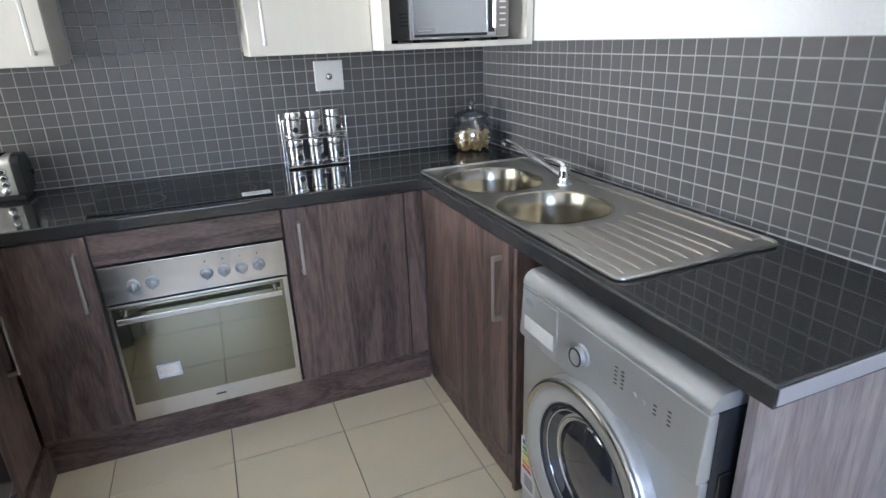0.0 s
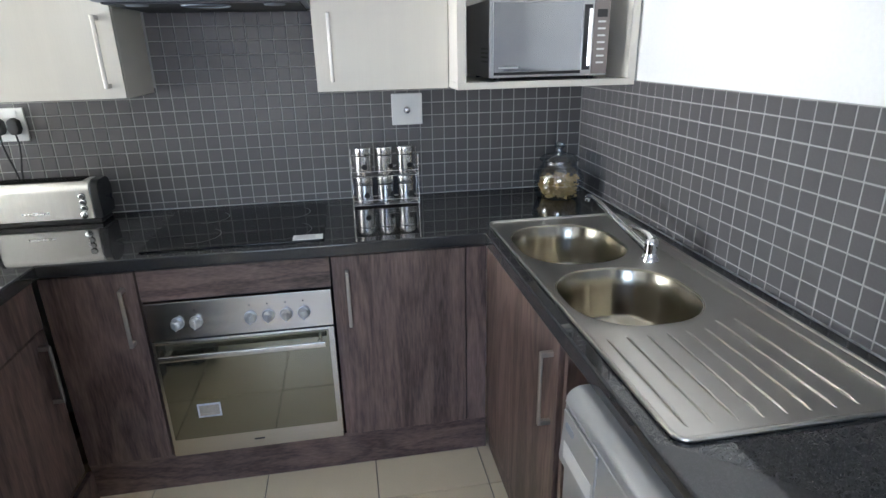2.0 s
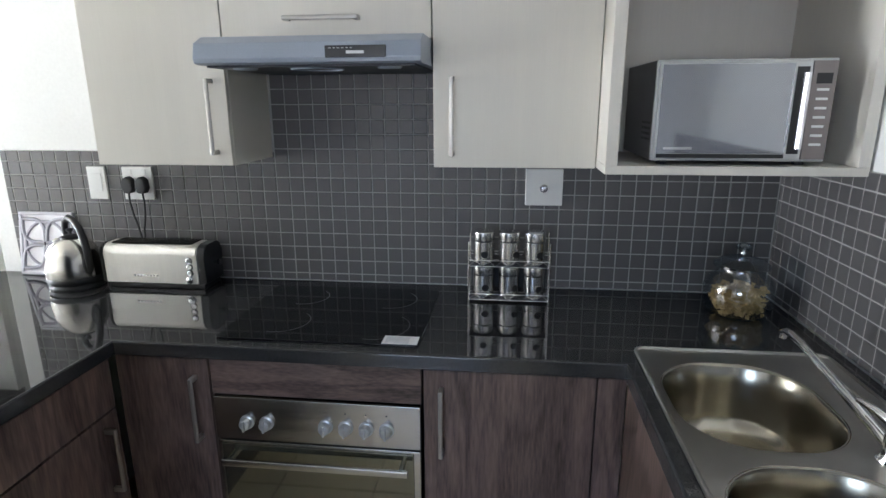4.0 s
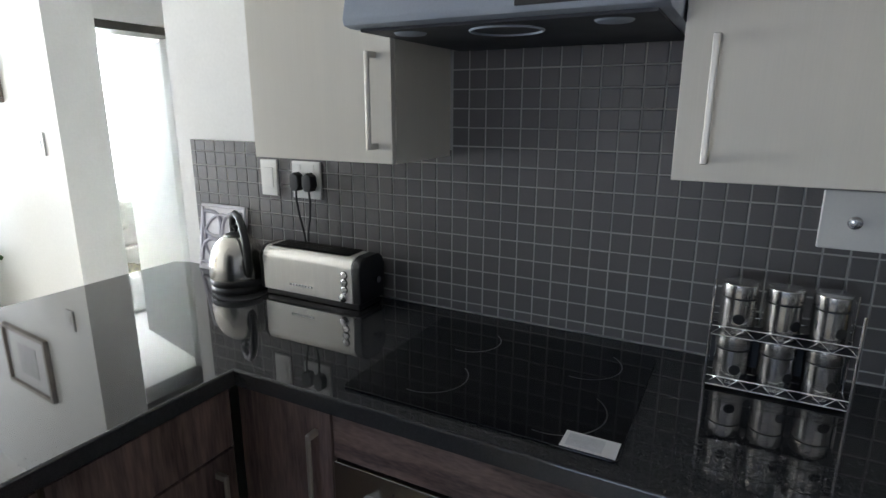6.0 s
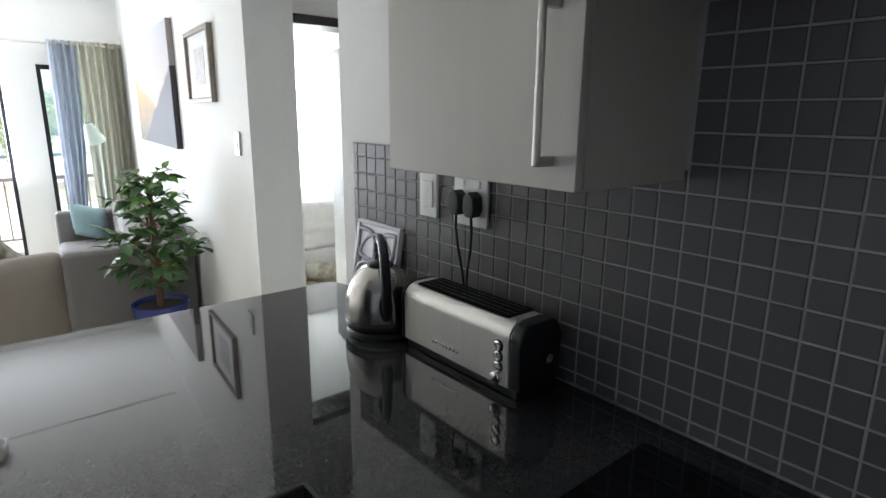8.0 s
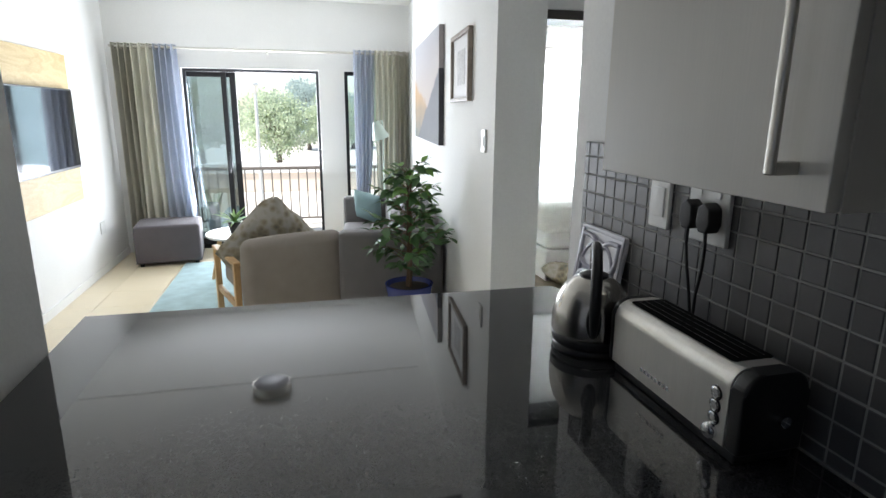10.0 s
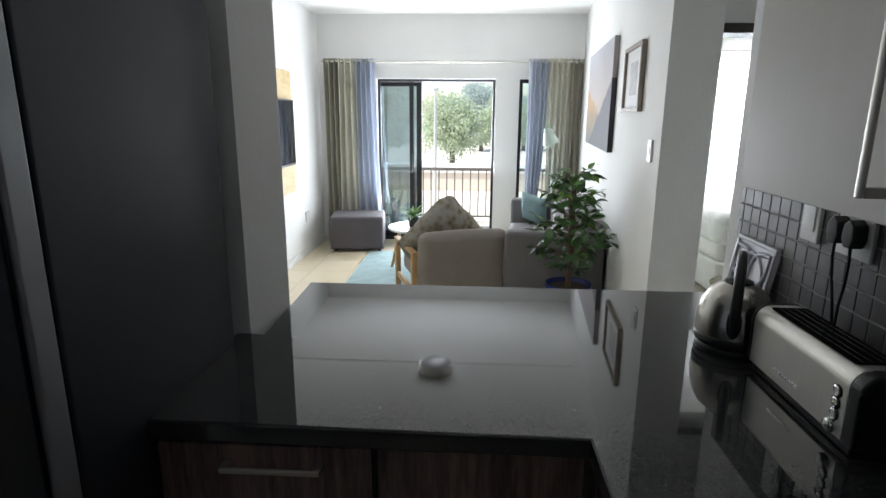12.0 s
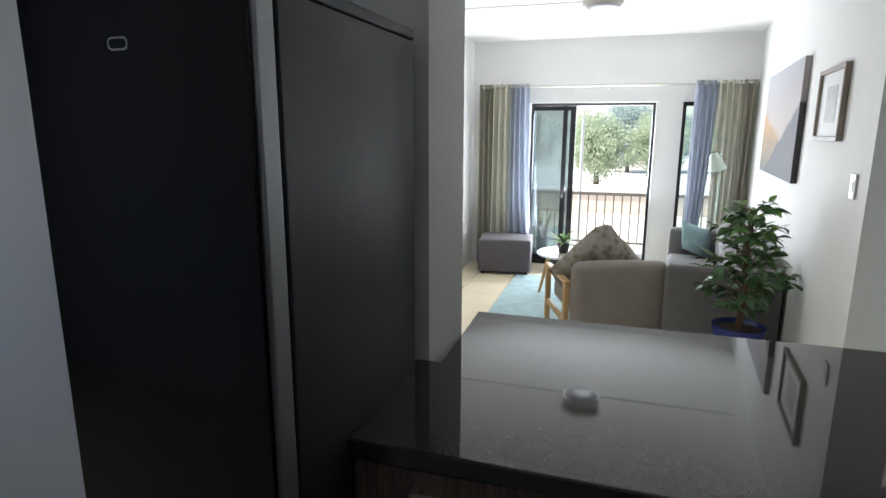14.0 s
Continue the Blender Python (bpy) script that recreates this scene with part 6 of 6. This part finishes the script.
# ---- outside ----
GROUND = surface("pale_dry_paving", (0.55, 0.52, 0.46), 0.9, 0, (0.4, 0.4, 0.4), 0.2, 6, 0.1)
solid("ground", box(-400, 400, -400, 400, -3.3, -3.0), GROUND, "pale dry ground around the building", "", "structure", "", False)
structure("balcony_slab", box(-9.05, -7.78, -3.2, 1.0, -0.2, -0.02), GROUND, "pale concrete balcony floor")
# Dark railing paint, lightened in colour to stand for outdoor glare.
RAIL = surface("glare_lightened_steel_paint", (0.16, 0.14, 0.125), 0.5, 0.1, (6, 6, 6), 0.1, 300, 0.02)
t = thing("balcony_railing", -8.9, -1.2, -0.02, 0, "dark steel balcony railing with upright bars", "railing")
part("top_rail", box(-8.92, -8.87, -3.2, 1.0, 0.71, 0.75, 0.004), RAIL, t)
part("bottom_rail", box(-8.91, -8.88, -3.2, 1.0, 0.06, 0.085, 0.003), RAIL, t)
for i in range(39):
    y = -3.18 + i * 0.11
    thick = 0.02 if i % 10 == 4 else 0.008
    part("bar" if thick < 0.02 else "post", box(-8.895 - thick, -8.895 + thick, y - thick, y + thick, -0.02 if thick == 0.02 else 0.0852, 0.7095), RAIL, t)
FENCE = surface("beige_plaster", (0.62, 0.52, 0.43), 0.85, 0, (1, 1, 1), 0.12, 20, 0.1)
solid("boundary_wall", box(-34.6, -34.4, -18, 18, -3.0, -1.94, 0.03, 1), FENCE, "beige plastered boundary wall across the road", "wall")
solid("boundary_coping", box(-34.7, -34.3, -18, 18, -1.939, -1.42, 0.02, 1), surface("white_coping", (0.78, 0.77, 0.74), 0.8, 0, (1, 1, 1), 0.08, 20, 0.1), "white coping on the boundary wall", "coping")
t = thing("street_lamp", -19, -2.05, -3, 0, "slim pale street lamp post by the boundary wall", "street lamp")
part("pole", tube([(-19, -2.05, -3), (-19, -2.05, 1.9), (-18.6, -2.0, 2.15)], 0.05, 10, radii=[0.07, 0.045, 0.03]), SILVER_PAINT, t)
part("head", box(-18.75, -18.35, -2.07, -1.93, 2.12, 2.2, 0.02), SILVER_PAINT, t)
# Leaf green raised above natural foliage, with glare and haze put into it.
TREE = cloth("glare_paled_leaf_green", (0.5, 0.57, 0.42), 0.7, 20, 0.35, 0.5)
BARK = surface("grey_bark", (0.14, 0.11, 0.085), 0.9, 0, (4, 4, 1), 0.3, 40, 0.4)


def tree(x, y, top, width, seed, label, leaves):
    r = random.Random(seed)
    t = thing("tree", x, y, -3.0, 0, label, "tree", "trees beyond the balcony")
    trunk = tube([(x, y, -3.05), (x + 0.1, y, -1.6), (x + 0.05, y + 0.1, -0.2)], 0.2, 10, radii=[0.26, 0.2, 0.15])
    part("trunk", trunk, BARK, t)
    limbs = bmesh.new()
    clumps = []
    h = top + 0.6
    for i in range(16):
        a, u = i * 2.4, (i + 0.5) / 16
        reach = width / 2 * (0.35 + 0.65 * math.sin(math.pi * (0.15 + 0.8 * u))) * r.uniform(0.6, 1.0)
        e = Vector((x + reach * math.cos(a), y + reach * math.sin(a), -1.1 + (h + 0.35) * u))
        tube([(x + 0.05, y + 0.1, -0.4 + 0.5 * h * u * 0.7), (x + 0.5 * reach * math.cos(a), y + 0.5 * reach * math.sin(a), -0.5 + h * u * 0.85), e], 0.05, 6, limbs, radii=[0.09, 0.055, 0.02])
        clumps.append((e, width * r.uniform(0.12, 0.2)))
        clumps.append((e.lerp(Vector((x, y, e.z + 0.3)), 0.5), width * r.uniform(0.12, 0.2)))
    part("limb", limbs, BARK, t)
    verts, faces = [], []
    for c, s in clumps:
        for _ in range(330):
            d = Vector((r.gauss(0, 1), r.gauss(0, 1), r.gauss(0, 0.8))).normalized() * s * r.uniform(0.35, 1.1)
            p = c + d
            q = Euler((r.uniform(0, 6), r.uniform(0, 6), r.uniform(0, 6))).to_matrix()
            w = r.uniform(0.045, 0.09) * width / 3.6
            n = len(verts)
            verts += [p + q @ Vector(k) for k in ((-w, 0, 0), (0, -w * 0.5, 0), (w, 0, 0), (0, w * 0.5, 0.02))]
            faces.append((n, n + 1, n + 2, n + 3))
    me = bpy.data.meshes.new("crown")
    me.from_pydata(verts, [], faces)
    me.materials.append(leaves)
    ob = new("crown", me)
    ob.parent = t
    ob.matrix_basis = WORLD_OF[t].inverted()
    return t


# Distance haze is put into the bluer, paler leaf colour of the far trees.
HAZY = cloth("haze_tinted_leaf_green", (0.42, 0.5, 0.48), 0.7, 20, 0.25, 0.5)
tree(-45, -2.5, 2.3, 5.8, 1, "rounded green tree behind the boundary wall", TREE)
tree(-46, 1.5, 2.5, 4.4, 2, "pale green tree behind the boundary wall", TREE)
tree(-70, 0.0, 4.4, 7.5, 3, "tall distant green tree with haze put into its leaf colour", HAZY)
tree(-72, 5.2, 3.2, 6.0, 6, "tall distant green tree with haze put into its leaf colour", HAZY)
tree(-50, -8.5, 2.9, 6.5, 4, "wide green tree along the road", TREE)
tree(-50, 7.4, 3.2, 6.8, 5, "wide green tree along the road", TREE)

# ---- wall and floor tiles ----
P = 0.0505  # row height
PX, PY = 0.05, 0.0516  # widths behind the hob and beside the sink


def tile_mesh(w, h, depth, chamfer=0.0015):
    """A flat slab that faces -y, with its edges eased: one piece of wall tile."""
    bm = bmesh.new()
    a, b = w / 2, h / 2
    back = [bm.verts.new((x, 0, z)) for x, z in ((-a, -b), (a, -b), (a, b), (-a, b))]
    mid = [bm.verts.new((x, -depth + chamfer, z)) for x, z in ((-a, -b), (a, -b), (a, b), (-a, b))]
    top = [bm.verts.new((x, -depth, z)) for x, z in ((-a + chamfer, -b + chamfer), (a - chamfer, -b + chamfer), (a - chamfer, b - chamfer), (-a + chamfer, b - chamfer))]
    for p, q in ((back, mid), (mid, top)):
        for i in range(4):
            bm.faces.new((p[i], p[(i + 1) % 4], q[(i + 1) % 4], q[i]))
    bm.faces.new(top)
    return bm


def piece_data(name, bm, material):
    me = bpy.data.meshes.new(name)
    bm.to_mesh(me)
    bm.free()
    me.materials.append(material)
    return me


def joined(name, bm_one, places, material, parent, label):
    """Many alike pieces in one mesh of kind stuff."""
    one = [v.co.copy() for v in bm_one.verts]
    faces = [[v.index for v in f.verts] for f in bm_one.faces]
    bm_one.free()
    verts, polys = [], []
    for m in places:
        n = len(verts)
        verts += [m @ c for c in one]
        polys += [[n + i for i in f] for f in faces]
    me = bpy.data.meshes.new(name)
    me.from_pydata(verts, [], polys)
    me.materials.append(material)
    ob = new(name, me)
    ob.parent = parent
    return tagged(ob, label, "", "", "stuff")


rng = random.Random(7)
GAP = 0.0038


def wobble():
    return rng.uniform(-0.0004, 0.0004)


def strips(lo, hi, first, step):
    """Cuts a run from lo to hi at first, first + step and so on: the pieces at its ends are cut tiles."""
    cuts = [lo] + [first + i * step for i in range(200) if lo + 0.006 < first + i * step < hi - 0.006] + [hi]
    return list(zip(cuts, cuts[1:]))


def tiled(name, label, cells, place, near, bed, w):
    """cells: (u0, u1, z0, z1); place: from a cell's middle to its pose; near: whether a cell is built as a piece of its own."""
    t = thing(name, 0, 0, 0, 0, label, "wall tiles", "", "structure")
    part("grout_bed", bed, GROUT, t, smooth=False)
    bm = tile_mesh(w - GAP, P - GAP, 0.005)
    bm.verts.index_update()
    me = piece_data("tile", tile_mesh(w - GAP, P - GAP, 0.005), TILE)
    rest, count = [], 0
    for u0, u1, z0, z1 in cells:
        u, z = (u0 + u1) / 2, (z0 + z1) / 2
        m = place(u, z) @ Matrix.Diagonal(((u1 - u0 - GAP) / (w - GAP), 1, (z1 - z0 - GAP) / (P - GAP), 1))
        if near(u, z) and count < 300:
            count += 1
            ob = new("tile", me)
            ob.parent = t
            ob.matrix_basis = m
        else:
            rest.append(m)
    if rest:
        joined("tile_field", bm, rest, TILE, t, "slate grey mosaic tiles")


# behind the hob, and further up into the hood's bay
TOP = 1.372
back_cells = []
for a, b in strips(-2.782, -0.004, -2.806, PX):
    top = 1.708 if -1.725 < (a + b) / 2 < -1.085 else TOP
    back_cells += [(a, b, c, d) for c, d in strips(COUNTER + 0.001, top, 0.928, P)]
bm = box(-2.783, -0.001, -0.0018, 0.0055, COUNTER + 0.001, TOP)
box(-1.78, -1.08, -0.0018, 0.0055, TOP + 0.0005, 1.712, 0, 2, bm)
tiled("wall_tiles_hob", "slate grey mosaic tiles with pale grout behind the hob", back_cells,
      lambda u, z: pose(u + wobble(), 0.0015, z + wobble(), wobble() * 300, 0, wobble() * 300),
      lambda u, z: -2.3 < u < -0.78 and z < TOP, bm, PX)
side_cells = [(a, b, c, d) for a, b in strips(-2.1, -0.004, -2.0912, PY) for c, d in strips(COUNTER + 0.001, TOP, 0.922, P)]
tiled("wall_tiles_sink", "slate grey mosaic tiles with pale grout beside the sink", side_cells,
      lambda u, z: pose(0.0015, u + wobble(), z + wobble(), wobble() * 300, 0, -90 + wobble() * 300),
      lambda u, z: -1.95 < u < -0.4, box(-0.0018, 0.0055, -2.1, -0.002, COUNTER + 0.001, TOP), PY)

# floor: cream tiles of 0.4 m
FP = 0.4
floor_thing = thing("floor_tiles", 0, 0, 0, 0, "cream ceramic floor tiles with brown grout", "floor tiles", "", "structure")


def floor_tile():
    bm = tile_mesh(FP - 0.004, FP - 0.004, 0.006, 0.0012)
    bm.transform(pose(0, 0, -0.006, -90, 0, 0))
    bm.verts.index_update()
    return bm


near_me = piece_data("tile", floor_tile(), FLOOR_TILE)
rest = []
for i in range(-20, 4):
    for k in range(-12, 11):
        x, y = -1.395 + (i + 0.5) * FP, -0.77 + (k + 0.5) * FP
        if not (-7.75 < x < 0.1 and -4.7 < y < 3.2):
            continue
        if x > -3.6 and y < 0.2:
            ob = new("tile", near_me)
            ob.parent = floor_thing
            ob.matrix_basis = pose(x, y, 0)
        else:
            rest.append(pose(x, y, 0))
joined("tile_field", floor_tile(), rest, FLOOR_TILE, floor_thing, "cream floor tiles")
